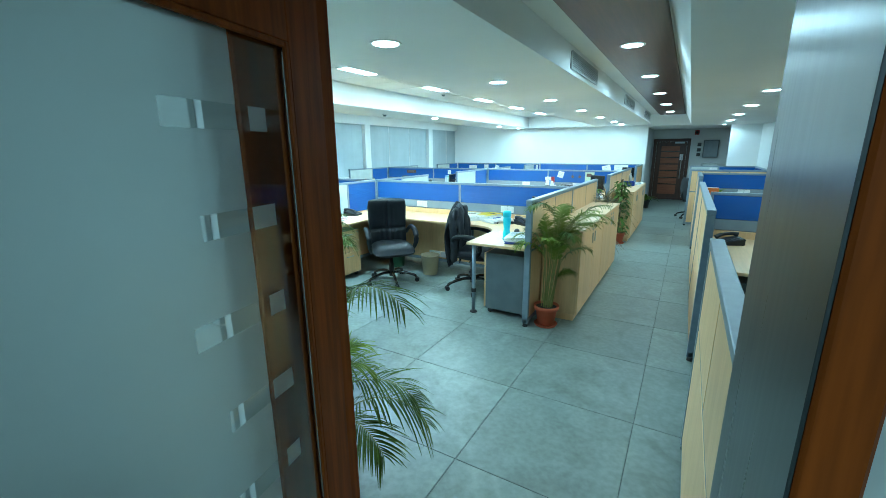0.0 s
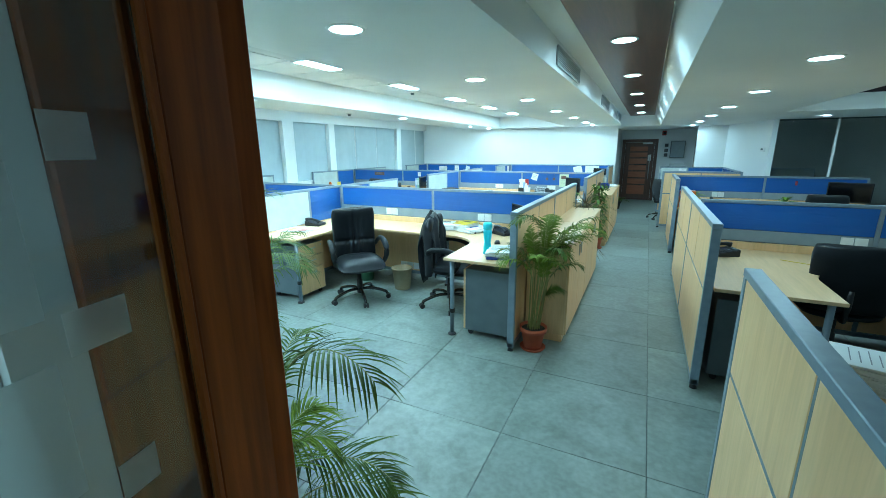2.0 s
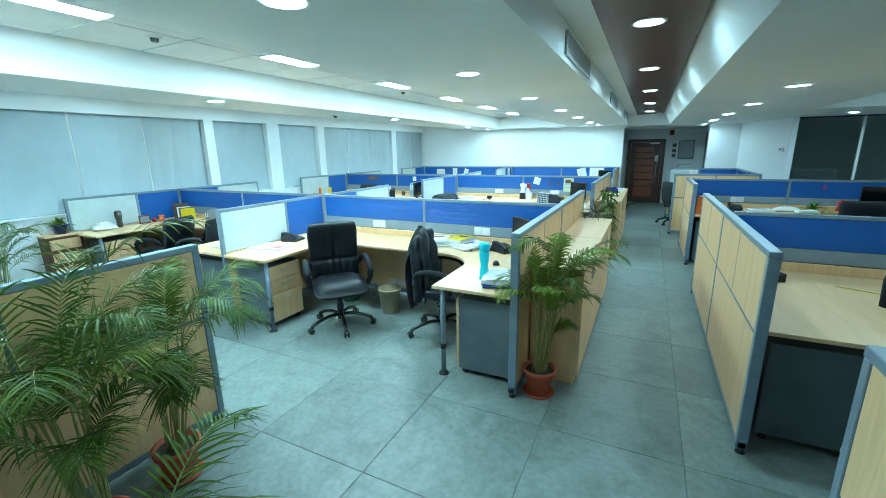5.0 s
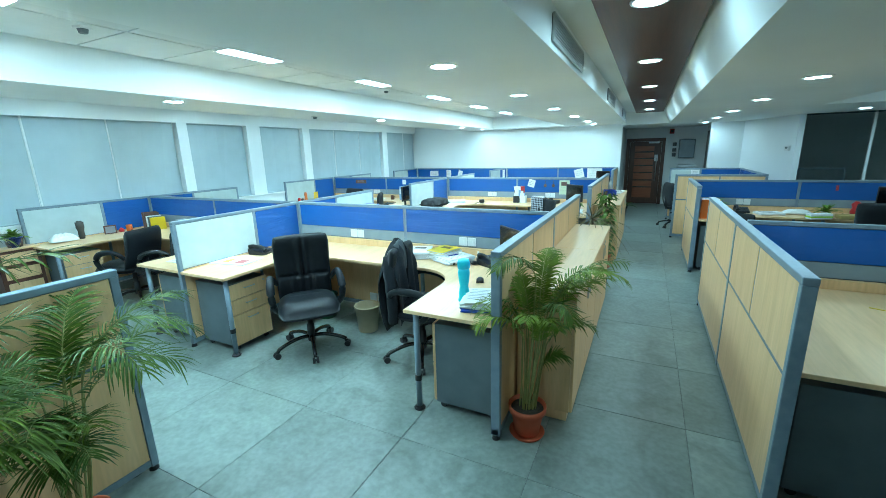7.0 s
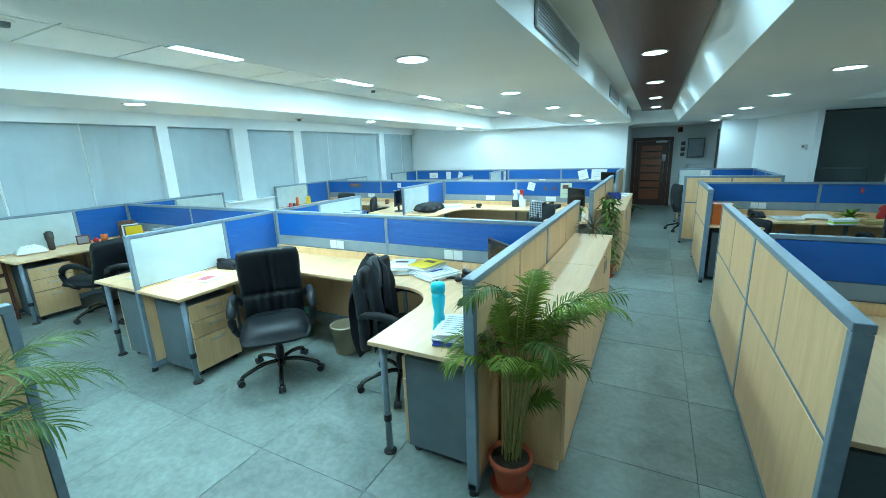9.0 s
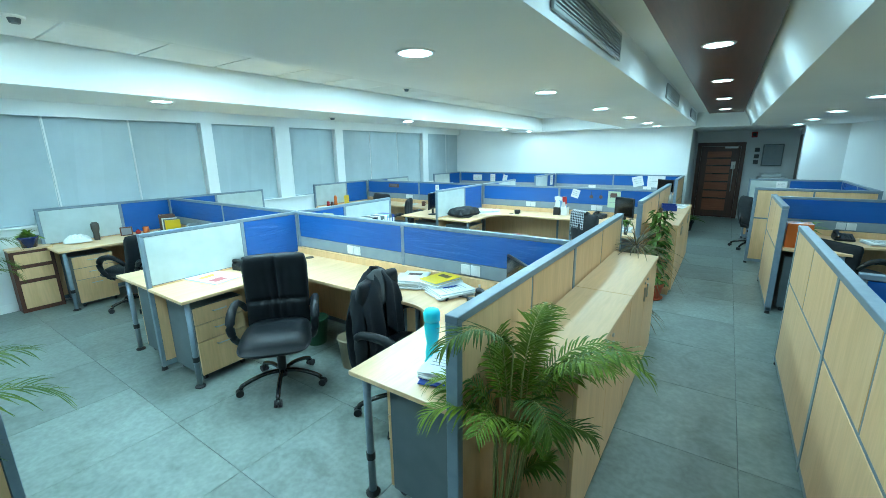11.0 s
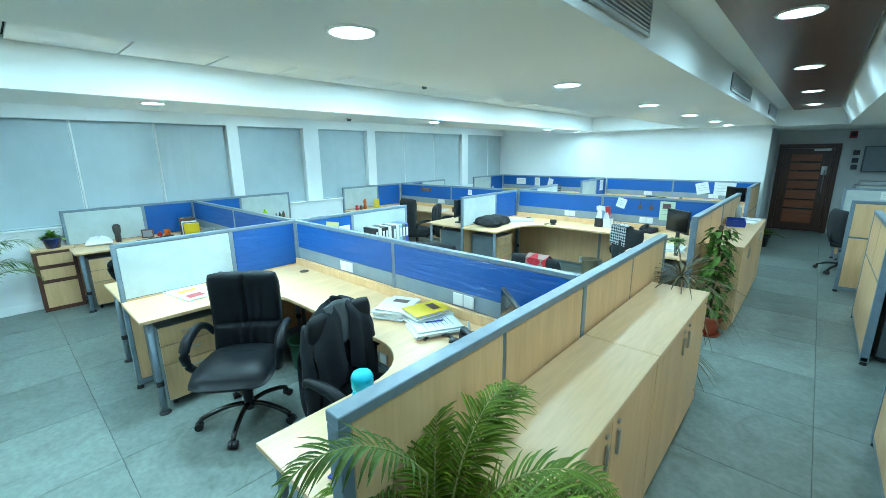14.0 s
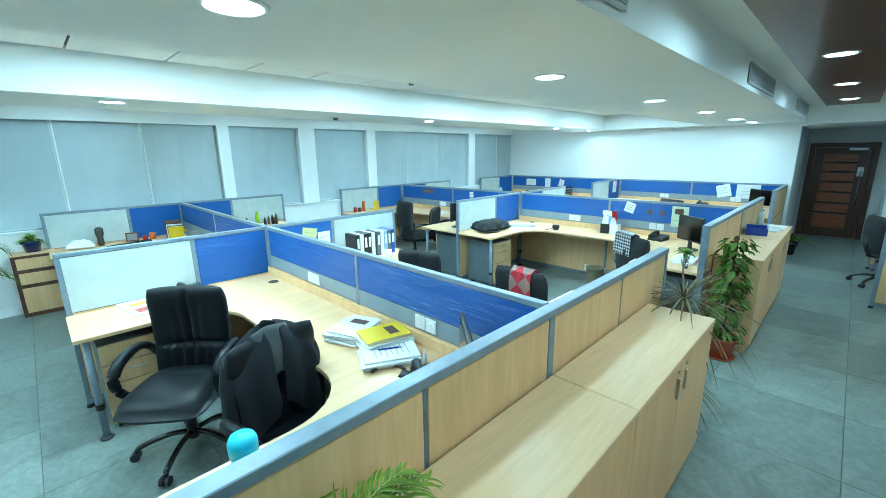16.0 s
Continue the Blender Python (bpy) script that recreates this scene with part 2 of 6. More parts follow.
add_box(bm, (1.0, YB + 0.2, 0), (1.15, 15.35, 2.8))
RECESS_WALL = vary(mat("grey_painted_wall", rough=0.6), [(0.62, 0.65, 0.65), (0.68, 0.70, 0.70)], (1, 1, 1), bump=0.1, bump_scale=90)
structure("wall_recess", bm, RECESS_WALL, "grey painted walls of the passage to the far door", "wall")
structure("ceiling_recess", box((-1.25, YB + 0.001, 2.237), (1.15, 15.55, 2.45)), CEIL, "white ceiling of the passage", "ceiling")
structure("wall_east", box((XE, YD, 0), (XE + 0.2, 11.5, 2.8)), WALL, "white painted side wall", "wall")

# angled wall and glass cabin front beyond the east desks
bm = slab([(1.5, YB + 0.05), (2.03, 11.42), (2.13, 11.45), (1.6, YB + 0.08)], 0, 2.6)
structure("wall_angled", bm, WALL, "angled white wall beside the glass cabin", "wall")
# dimness of the unlit cabin is put into this wall and ceiling grey
CABIN_DIM = vary(mat("dimmed_cabin_grey", rough=0.7), [(0.42, 0.46, 0.45), (0.48, 0.52, 0.51)], (1, 1, 1))
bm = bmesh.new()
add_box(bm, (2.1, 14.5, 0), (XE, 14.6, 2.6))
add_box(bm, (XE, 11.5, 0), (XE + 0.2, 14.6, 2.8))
structure("wall_cabin", bm, CABIN_DIM, "dim grey walls inside the unlit glass cabin", "wall")

# ---- ceilings ----
bm = bmesh.new()
add_box(bm, (-2.47, YD, ZS), (-1.0, YB, ZT + 0.1))
add_box(bm, (-4.47, 12.85, ZS), (-2.471, YB, ZT + 0.1))
add_box(bm, (-1.0, 12.6, ZE), (-0.06, YB, ZS + 0.24))
structure("ceiling_soffit_west", bm, CEIL, "white painted lowered ceiling over the desks", "ceiling")
bm = bmesh.new()
add_box(bm, (-1.0, YD, ZR), (0.0, 12.6, ZR + 0.1))
structure("ceiling_aisle", bm, CEIL, "white ceiling recess over the aisle", "ceiling")
bm = bmesh.new()
bm.faces.new([bm.verts.new(p) for p in ((-0.06, YD, ZE), (-0.06, 12.6, ZE), (-0.2, 12.6, ZR), (-0.2, YD, ZR))])
structure("ceiling_slope", bm, CEIL, "white sloping side of the aisle recess", "ceiling")
bm = bmesh.new()
add_box(bm, (-0.06, YD, ZE), (1.68, YB, ZE + 0.24))
add_box(bm, (1.68, 9.1, ZE), (XE, 11.6, ZE + 0.24))
add_box(bm, (1.68, 11.6, ZE), (2.2, YB, ZE + 0.24))
structure("ceiling_soffit_east", bm, CEIL, "white painted lowered ceiling over the east desks", "ceiling")
structure("ceiling_cove", box((1.68, YD, 2.6), (XE, 9.1, 2.7)), CEIL, "raised white ceiling cove", "ceiling")
structure("ceiling_cabin", box((2.2, 11.6, 2.4), (XE, 14.6, 2.5)), CABIN_DIM, "dim ceiling inside the glass cabin", "ceiling")
structure("ceiling_beam", box((-5.5, YD, 2.308), (-4.47, YB, 2.75)), CEIL, "white boxed beam along the windows", "ceiling")
structure("ceiling_window_bay", box((XW, YD, 2.56), (-5.5, YB, 2.66)), CEIL, "white ceiling strip above the windows", "ceiling")
bm = bmesh.new()
y = 0.74
while y < 12.8:
    y1 = min(y + 0.615, 12.85)
    for x0, x1 in ((-4.47, -3.785), (-3.785, -3.18), (-3.18, -2.47)):
        add_box(bm, (x0 + 0.008, max(y + 0.008, YD), ZT), (x1 - 0.008, y1 - 0.008, ZT + 0.02))
    y = y1
structure("ceiling_tiles", bm, CEIL_TILE, "square white mineral ceiling tiles with thin dark joints", "ceiling")
structure("ceiling_tile_void", box((-4.47, YD, ZT + 0.03), (-2.47, 12.85, ZT + 0.1)), VENT_DARK, "dark void above the ceiling tiles", "ceiling")
structure("ceiling_panel", box((-0.785, 1.2, ZR - 0.05), (-0.212, 12.4, ZR - 0.002), 0.004), BROWNPANEL, "long brown wood laminate ceiling panel", "ceiling")
structure("ceiling_lobby", box((-2.6, -3.2, 2.6), (2.2, 0.50, 2.7)), CEIL, "white lobby ceiling", "ceiling")
LOBBY = vary(mat("lobby_wall_tile", rough=0.35), [(0.56, 0.60, 0.58), (0.64, 0.67, 0.65)], (2, 2, 2), second=(6, 0.08))
bm = bmesh.new()
add_box(bm, (-2.7, -3.2, 0), (-2.5, 0.50, 2.7))
add_box(bm, (2.1, -3.2, 0), (2.3, 0.50, 2.7))
add_box(bm, (-2.7, -3.3, 0), (2.3, -3.1, 2.7))
structure("wall_lobby", bm, LOBBY, "plain lobby walls behind the entrance", "wall")
for i in range(5):
    bm = bmesh.new()
    add_box(bm, (0.19, 0.485, 0.02 + i * 0.6), (0.84, 0.50, 0.616 + i * 0.6), 0.002)
    add_box(bm, (0.844, 0.485, 0.02 + i * 0.6), (1.45, 0.50, 0.616 + i * 0.6), 0.002)
    add_box(bm, (-1.6, 0.485, 0.02 + i * 0.6), (-0.953, 0.50, 0.616 + i * 0.6), 0.002)
    add_box(bm, (-2.204, 0.485, 0.02 + i * 0.6), (-1.604, 0.50, 0.616 + i * 0.6), 0.002)
    if i < 4:
        structure("wall_tile_course", bm, LOBBY, "pale stone wall tiles beside the entrance", "wall")
    else:
        bm.free()


# ---- lamps ----
def downlight(x, y, z, r=0.08):
    t = thing("ceiling_downlight", "round white recessed LED downlight, switched on, those in the lobby added unseen", "ceiling light", "ceiling downlights", x, y, z)
    part("trim_ring", lathe([(r, -0.002), (r + 0.004, -0.008), (r + 0.018, -0.006), (r + 0.022, 0.0), (r, 0.0)], 28), PLASTIC_W, t, "", True)
    part("diffuser", lathe([(0, -0.005), (r * 0.7, -0.005), (r, -0.002)], 28), LAMP, t, "glowing white diffuser")
    return t


lamp0 = downlight(-1.73, 2.2, ZS)
for y in (4.0, 5.82, 7.68, 9.5, 11.3, 12.6):
    copy_thing(lamp0, pose(-1.73, y, ZS))
for y in (3.92, 5.72, 7.54, 9.4, 11.22, 13.0):
    copy_thing(lamp0, pose(0.687, y, ZE))
for y in (3.98, 5.73, 7.56, 9.48, 11.4):
    copy_thing(lamp0, pose(-0.51, y, ZR - 0.05))
for y in (4.07, 7.69, 11.25, 12.75):
    copy_thing(lamp0, pose(-4.77, y, 2.308))
for x, y in ((2.6, 10.5), (4.3, 10.5)):
    copy_thing(lamp0, pose(x, y, ZE))
for x, y in ((2.6, 5.2), (2.6, 7.9), (4.6, 5.2), (4.6, 7.9)):
    copy_thing(lamp0, pose(x, y, 2.6))
# unseen lobby lamps, added to light the door leaf and wall behind it
copy_thing(lamp0, pose(1.25, -1.5, 2.6))
copy_thing(lamp0, pose(0.7, -2.3, 2.6))
for x, y in ((-1.5, -1.1), (-1.2, -1.9), (-0.5, -1.5)):
    copy_thing(lamp0, pose(x, y, 2.6))


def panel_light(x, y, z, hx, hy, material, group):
    t = thing("ceiling_panel_light", "rectangular white flush ceiling light, switched on, those over the windows added unseen", "ceiling light", group, x, y, z)
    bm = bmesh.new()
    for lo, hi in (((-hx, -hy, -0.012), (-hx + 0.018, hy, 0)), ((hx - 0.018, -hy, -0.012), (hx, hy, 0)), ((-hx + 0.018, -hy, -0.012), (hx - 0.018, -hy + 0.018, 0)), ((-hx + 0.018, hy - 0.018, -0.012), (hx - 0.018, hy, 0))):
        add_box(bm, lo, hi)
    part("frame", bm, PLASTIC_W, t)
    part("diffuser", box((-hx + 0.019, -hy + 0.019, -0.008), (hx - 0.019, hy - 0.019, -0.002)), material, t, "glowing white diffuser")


for i in range(6):
    panel_light(-3.482, 2.292 + 1.845 * i, ZT, 0.295, 0.30, LAMP_RECT, "trough ceiling lights")
# unseen lights above the beam, added to brighten the lintel and blinds
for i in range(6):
    panel_light(-6.4, 2.1 + 1.9 * i, 2.56, 0.14, 0.31, LAMP_BAY_FILL, "window bay lights")


def air_vent(y0, y1):
    t = thing("air_vent", "white slatted air conditioning grille in the soffit side", "air vent", "aisle air vents", -0.998, (y0 + y1) / 2, 2.415)
    h = (y1 - y0) / 2
    part("backing", box((0.0005, -h, -0.07), (0.004, h, 0.07)), VENT_DARK, t)
    bm = bmesh.new()
    for lo, hi in (((0.004, -h, 0.06), (0.016, h, 0.075)), ((0.004, -h, -0.075), (0.016, h, -0.06)), ((0.004, -h, -0.06), (0.016, -h + 0.015, 0.06)), ((0.004, h - 0.015, -0.06), (0.016, h, 0.06))):
        add_box(bm, lo, hi)
    part("frame", bm, VENT, t)
    for k in range(7):
        z = -0.05 + k * 0.0166
        part("slat", box((0.004, -h + 0.015, z - 0.0035), (0.014, h - 0.015, z + 0.0035)), VENT, t)


air_vent(3.9, 5.07)
air_vent(7.4, 8.65)
air_vent(10.8, 12.0)

# ---- window wall: piers, sill wall, glass, blinds ----
BAYS = [(1.1, 1.93), (1.94, 2.86), (2.87, 3.785), (3.795, 4.69), (4.70, 5.62), (5.81, 6.93), (7.255, 8.36), (8.59, 9.475), (9.485, 10.45), (10.46, 11.43), (11.69, 12.695), (12.705, 13.33)]
bm = bmesh.new()
add_box(bm, (XW - 0.25, YD, 0), (XW, YB, 1.0))
add_box(bm, (XW - 0.25, YD, 2.43), (XW, YB, 2.8))
for y0, y1 in ((YD, 1.1), (5.63, 5.80), (6.94, 7.245), (8.37, 8.58), (11.44, 11.68)):
    add_box(bm, (XW - 0.25, y0, 1.0), (XW, y1, 2.308))
    add_box(bm, (XW - 0.25, y0, 2.308), (XW - 0.05, y1, 2.43))
add_box(bm, (XW - 0.05, YD, 2.308), (XW, YB, 2.43))
structure("wall_west", bm, WALL, "white painted window wall with piers", "wall")
structure("window_sill", box((XW, YD, 0.985), (XW + 0.04, YB, 1.01), 0.004), WALL, "white painted window sill", "sill")
structure("backdrop_night", box((XW - 1.2, 0, 0), (XW - 1.1, 15, 3)), mat("night_backdrop", (0.01, 0.012, 0.015), 0.9), "dark night outside the windows", "backdrop")
GLASS = mat("window_glass", (0.9, 0.95, 0.95), 0.02, transmission=1.0)
for y0, y1 in ((1.1, 5.63), (5.80, 6.94), (7.245, 8.37), (8.58, 11.44), (11.68, YB)):
    w = tagged(part("window", box((XW - 0.19, y0, 1.0), (XW - 0.18, y1, 2.43)), GLASS), "dark night-time window glass behind blinds", "window", kind="structure")
blind_label = "pale grey-blue roller blind, fully lowered"
for y0, y1 in BAYS:
    structure("window_mullion", box((XW - 0.17, y0 - 0.02, 1.0), (XW - 0.098, y0 + 0.02, 2.43)), WALL, "white window mullion behind the blinds", "mullion")
    t = thing("roller_blind", blind_label, "window blind", "window blinds", XW - 0.09, y0)
    w = y1 - y0
    bm = bmesh.new()
    cols = 6
    top = [bm.verts.new((0.004 * math.sin(i * 1.9 + y0), 0.005 + (w - 0.01) * i / cols, 2.385)) for i in range(cols + 1)]
    low = [bm.verts.new((0.007 * math.sin(i * 1.3 + 2 * y0), 0.005 + (w - 0.01) * i / cols, 1.025)) for i in range(cols + 1)]
    for i in range(cols):
        bm.faces.new((low[i], low[i + 1], top[i + 1], top[i]))
    bm.normal_update()
    bmesh.ops.solidify(bm, geom=list(bm.faces), thickness=0.002)
    part("fabric", bm, BLIND, t)
    part("bottom_bar", cyl((0, 0.005, 1.014), (0, w - 0.005, 1.014), 0.012, seg=10), BLIND, t)
    part("roller", cyl((-0.02, 0.005, 2.40), (-0.02, w - 0.005, 2.40), 0.02, seg=10), PLASTIC_W, t)
    part("pull_cord", tube([(0.03, w - 0.02, 2.38), (0.032, w - 0.018, 1.7), (0.03, w - 0.022, 1.2)], 0.004, 6), PLASTIC_W, t, "white bead pull cord")
structure("baseboard", box((XW, YD, 0), (XW + 0.012, YB, 0.1)), WALL, "white baseboard", "baseboard")

# ---- entrance doorway ----
t = tagged(new("door_frame"), "dark stained teak frame around the entrance", "door frame", kind="structure")
part("jamb", box((DOOR_X0 - 0.089, 0.58, 0), (DOOR_X0 + 0.012, 0.893, DOOR_Z + 0.05), 0.004), DOORWOOD, t)
part("head", box((DOOR_X0 + 0.013, 0.488, DOOR_Z), (DOOR_X1 - 0.001, 0.902, DOOR_Z + 0.055), 0.004), DOORWOOD, t)
part("architrave", box((DOOR_X1 + 0.0045, 0.433, 0), (DOOR_X1 + 0.055, 0.499, DOOR_Z + 0.05), 0.004), DOORWOOD, t)
part("inner_jamb", box((DOOR_X1 + 0.0045, 0.4995, 0), (DOOR_X1 + 0.049, 0.90, DOOR_Z + 0.05), 0.003), DOORWOOD, t)
part("steel_lining", box((DOOR_X1, 0.437, 0), (DOOR_X1 + 0.004, 0.902, DOOR_Z), 0.0005), STEEL, t, "brushed stainless steel jamb lining")

FROST = mat("frosted_glass", (0.93, 0.96, 0.96), 0.33, transmission=0.92)
CLEARG = mat("clear_glass", (0.85, 0.9, 0.9), 0.03, transmission=1.0)
door = thing("entrance_door", "open teak framed door with frosted glass and clear squares", "door", "", -0.884, 0.80, 0.012, -78.5)
W, H = 0.95, 2.03
bm = bmesh.new()
for lo, hi in (((0, -0.02, 0), (0.125, 0.02, H)), ((W - 0.125, -0.02, 0), (W, 0.02, H)), ((0.125, -0.02, H - 0.15), (W - 0.125, 0.02, H)), ((0.125, -0.02, 0), (W - 0.125, 0.02, 0.2))):
    add_box(bm, lo, hi, 0.003)
part("leaf_frame", bm, DOORWOOD, door)
bm = bmesh.new()
g0, g1, h0, h1 = 0.125, W - 0.125, 0.2, H - 0.15
for s in (-1, 1):
    for lo, hi in (((g0, s * 0.016 - 0.006, h0), (g0 + 0.014, s * 0.016 + 0.006, h1)), ((g1 - 0.014, s * 0.016 - 0.006, h0), (g1, s * 0.016 + 0.006, h1)), ((g0 + 0.014, s * 0.016 - 0.006, h1 - 0.014), (g1 - 0.014, s * 0.016 + 0.006, h1)), ((g0 + 0.014, s * 0.016 - 0.006, h0), (g1 - 0.014, s * 0.016 + 0.006, h0 + 0.014))):
        add_box(bm, lo, hi, 0.003)
part("glazing_bead", bm, DOORWOOD, door)
part("glass", box((g0 + 0.004, -0.004, h0 + 0.004), (g1 - 0.004, 0.004, h1 - 0.004)), CLEARG, door, "clear glass pane")
# frosted film with clear strips on the hinge side
bm = bmesh.new()
z = h0 + 0.006
k = 0
while z < h1 - 0.02:
    zc = min(z + 0.165, h1 - 0.005)
    zd = min(zc + 0.052, h1 - 0.005)
    add_box(bm, (g0 + 0.17, 0.0052, z), (g1 - 0.006, 0.0062, zc))
    if zd > zc:
        add_box(bm, (g0 + 0.34 - 0.05 * (k % 2), 0.0052, zc), (g1 - 0.006, 0.0062, zd))
        add_box(bm, (g0 + 0.085, 0.0052, zc), (g0 + 0.135 + 0.02 * (k % 2), 0.0062, zd))
    z = zd
    k += 1
part("frosted_film", bm, FROST, door, "pale frosted film with a block pattern")
part("pull_handle", tube([(W - 0.06, -0.02, 0.8), (W - 0.06, -0.07, 0.8), (W - 0.06, -0.07, 1.25), (W - 0.06, -0.02, 1.25)], 0.011, 10), CHROME, door, "steel pull handle", True)
for z in (0.25, 1.0, 1.8):
    part("hinge", cyl((-0.006, -0.02, z), (-0.006, -0.02, z + 0.1), 0.008, seg=10), CHROME, door)

# ---- far door and passage ----
d2 = thing("far_door", "closed dark wenge door with narrow horizontal glass slots", "door", "", -0.966, 15.33, 0)
d2.scale = (0.93, 1, 0.944)
bm = bmesh.new()
add_box(bm, (-0.1, -0.03, 0), (0.0, 0.03, 2.06))
add_box(bm, (0.92, -0.03, 0), (1.02, 0.03, 2.06))
add_box(bm, (0.0, -0.03, 1.96), (0.92, 0.03, 2.06))
part("frame", bm, WENGE, d2)
part("leaf", box((0.005, -0.01, 0.01), (0.915, 0.025, 1.955), 0.003), WENGE, d2)
TEAK2 = vary(mat("reddish_veneer", rough=0.4), [(0.24, 0.060, 0.022), (0.32, 0.09, 0.035)], (3, 30, 30), detail=6)
for z0, z1 in ((0.2, 0.52), (0.56, 0.74), (0.78, 0.98), (1.02, 1.2), (1.24, 1.42), (1.46, 1.62), (1.66, 1.82)):
    part("veneer_panel", box((0.16, -0.016, z0), (0.72, -0.009, z1), 0.002), TEAK2, d2)
for z in (0.545, 0.765, 1.005, 1.225, 1.445, 1.645):
    part("glass_slot", box((0.32 if z > 0.9 else 0.16, -0.014, z - 0.012), (0.72, -0.008, z + 0.012)), mat("dark_slot_glass", (0.01, 0.01, 0.012), 0.1), d2)
part("pull_handle", tube([(0.80, -0.01, 0.75), (0.80, -0.05, 0.75), (0.80, -0.05, 1.45), (0.80, -0.01, 1.45)], 0.012, 8), CHROME, d2, "tall steel pull handle", True)
part("closer", box((0.55, -0.06, 1.9), (0.85, -0.012, 1.95), 0.004), CHROME, d2, "grey door closer")
part("notice", box((0.74, -0.0125, 1.35), (0.84, -0.0105, 1.55)), PLASTIC_W, d2, "small white notice")
t = thing("fire_alarm", "small red fire alarm sounder on the wall", "alarm", "", 0.12, 15.35, 2.12)
part("body", box((-0.06, -0.06, -0.07), (0.06, 0, 0.07), 0.012, 2), mat("red_plastic", (0.30, 0.015, 0.012), 0.4), t)
part("grille", box((-0.035, -0.066, -0.035), (0.035, -0.06, 0.035), 0.004), VENT_DARK, t)
t = thing("electrical_panel", "grey metal electrical panel box on the passage wall", "electrical panel", "", 0.53, 15.35, 1.62)
part("box", box((-0.2, -0.12, -0.26), (0.2, 0, 0.26), 0.006), GREY, t)
part("cover", box((-0.18, -0.13, -0.24), (0.18, -0.12, 0.24), 0.004), RACE, t)
for z in (0.1, -0.06, -0.2):
    t = thing("access_reader", "small dark wall switch box", "switch box", "passage switch boxes", 0.22, 15.35, 1.65 + z)
    part("body", box((-0.05, -0.04, -0.05), (0.05, 0, 0.05), 0.006), DARKGREY, t)
t = thing("side_door", "dark wenge door in the passage side wall", "door", "", 0.99, 14.45, 0)
part("leaf", box((-0.03, -0.5, 0), (0.01, 0.5, 2.08), 0.003), WENGE, t)
part("frame", box((-0.05, -0.6, 0), (0.008, -0.5, 2.16), 0.003), WENGE, t)

# ---- glass cabin front ----
t = tagged(new("window_cabin"), "dark glass cabin front with slim white posts", "glass partition", kind="structure")
FRAME_D = mat("dark_green_frame", (0.03, 0.05, 0.05), 0.4)
part("pane", box((2.1, 11.50, 0.02), (3.08, 11.512, 2.21)), GLASS, t)
part("pane", box((3.12, 11.50, 0.02), (XE, 11.512, 2.21)), GLASS, t)
part("post", box((3.08, 11.48, 0), (3.12, 11.53, 2.285)), PLASTIC_W, t)
part("post", box((2.03, 11.48, 0), (2.1, 11.53, 2.285)), FRAME_D, t)
part("head_rail", box((2.1, 11.48, 2.21), (XE, 11.53, 2.285)), FRAME_D, t)
t = thing("thermostat", "small white wall thermostat", "thermostat", "", 1.972, 11.61, 1.62, -74)
part("body", box((-0.07, -0.035, -0.045), (0.07, 0, 0.045), 0.006), PLASTIC_W, t)
part("display", box((-0.035, -0.038, -0.01), (0.035, -0.035, 0.025)), GREY, t, "dark display")

# ---- desk screens ----
SH = 1.205          # height of the screens


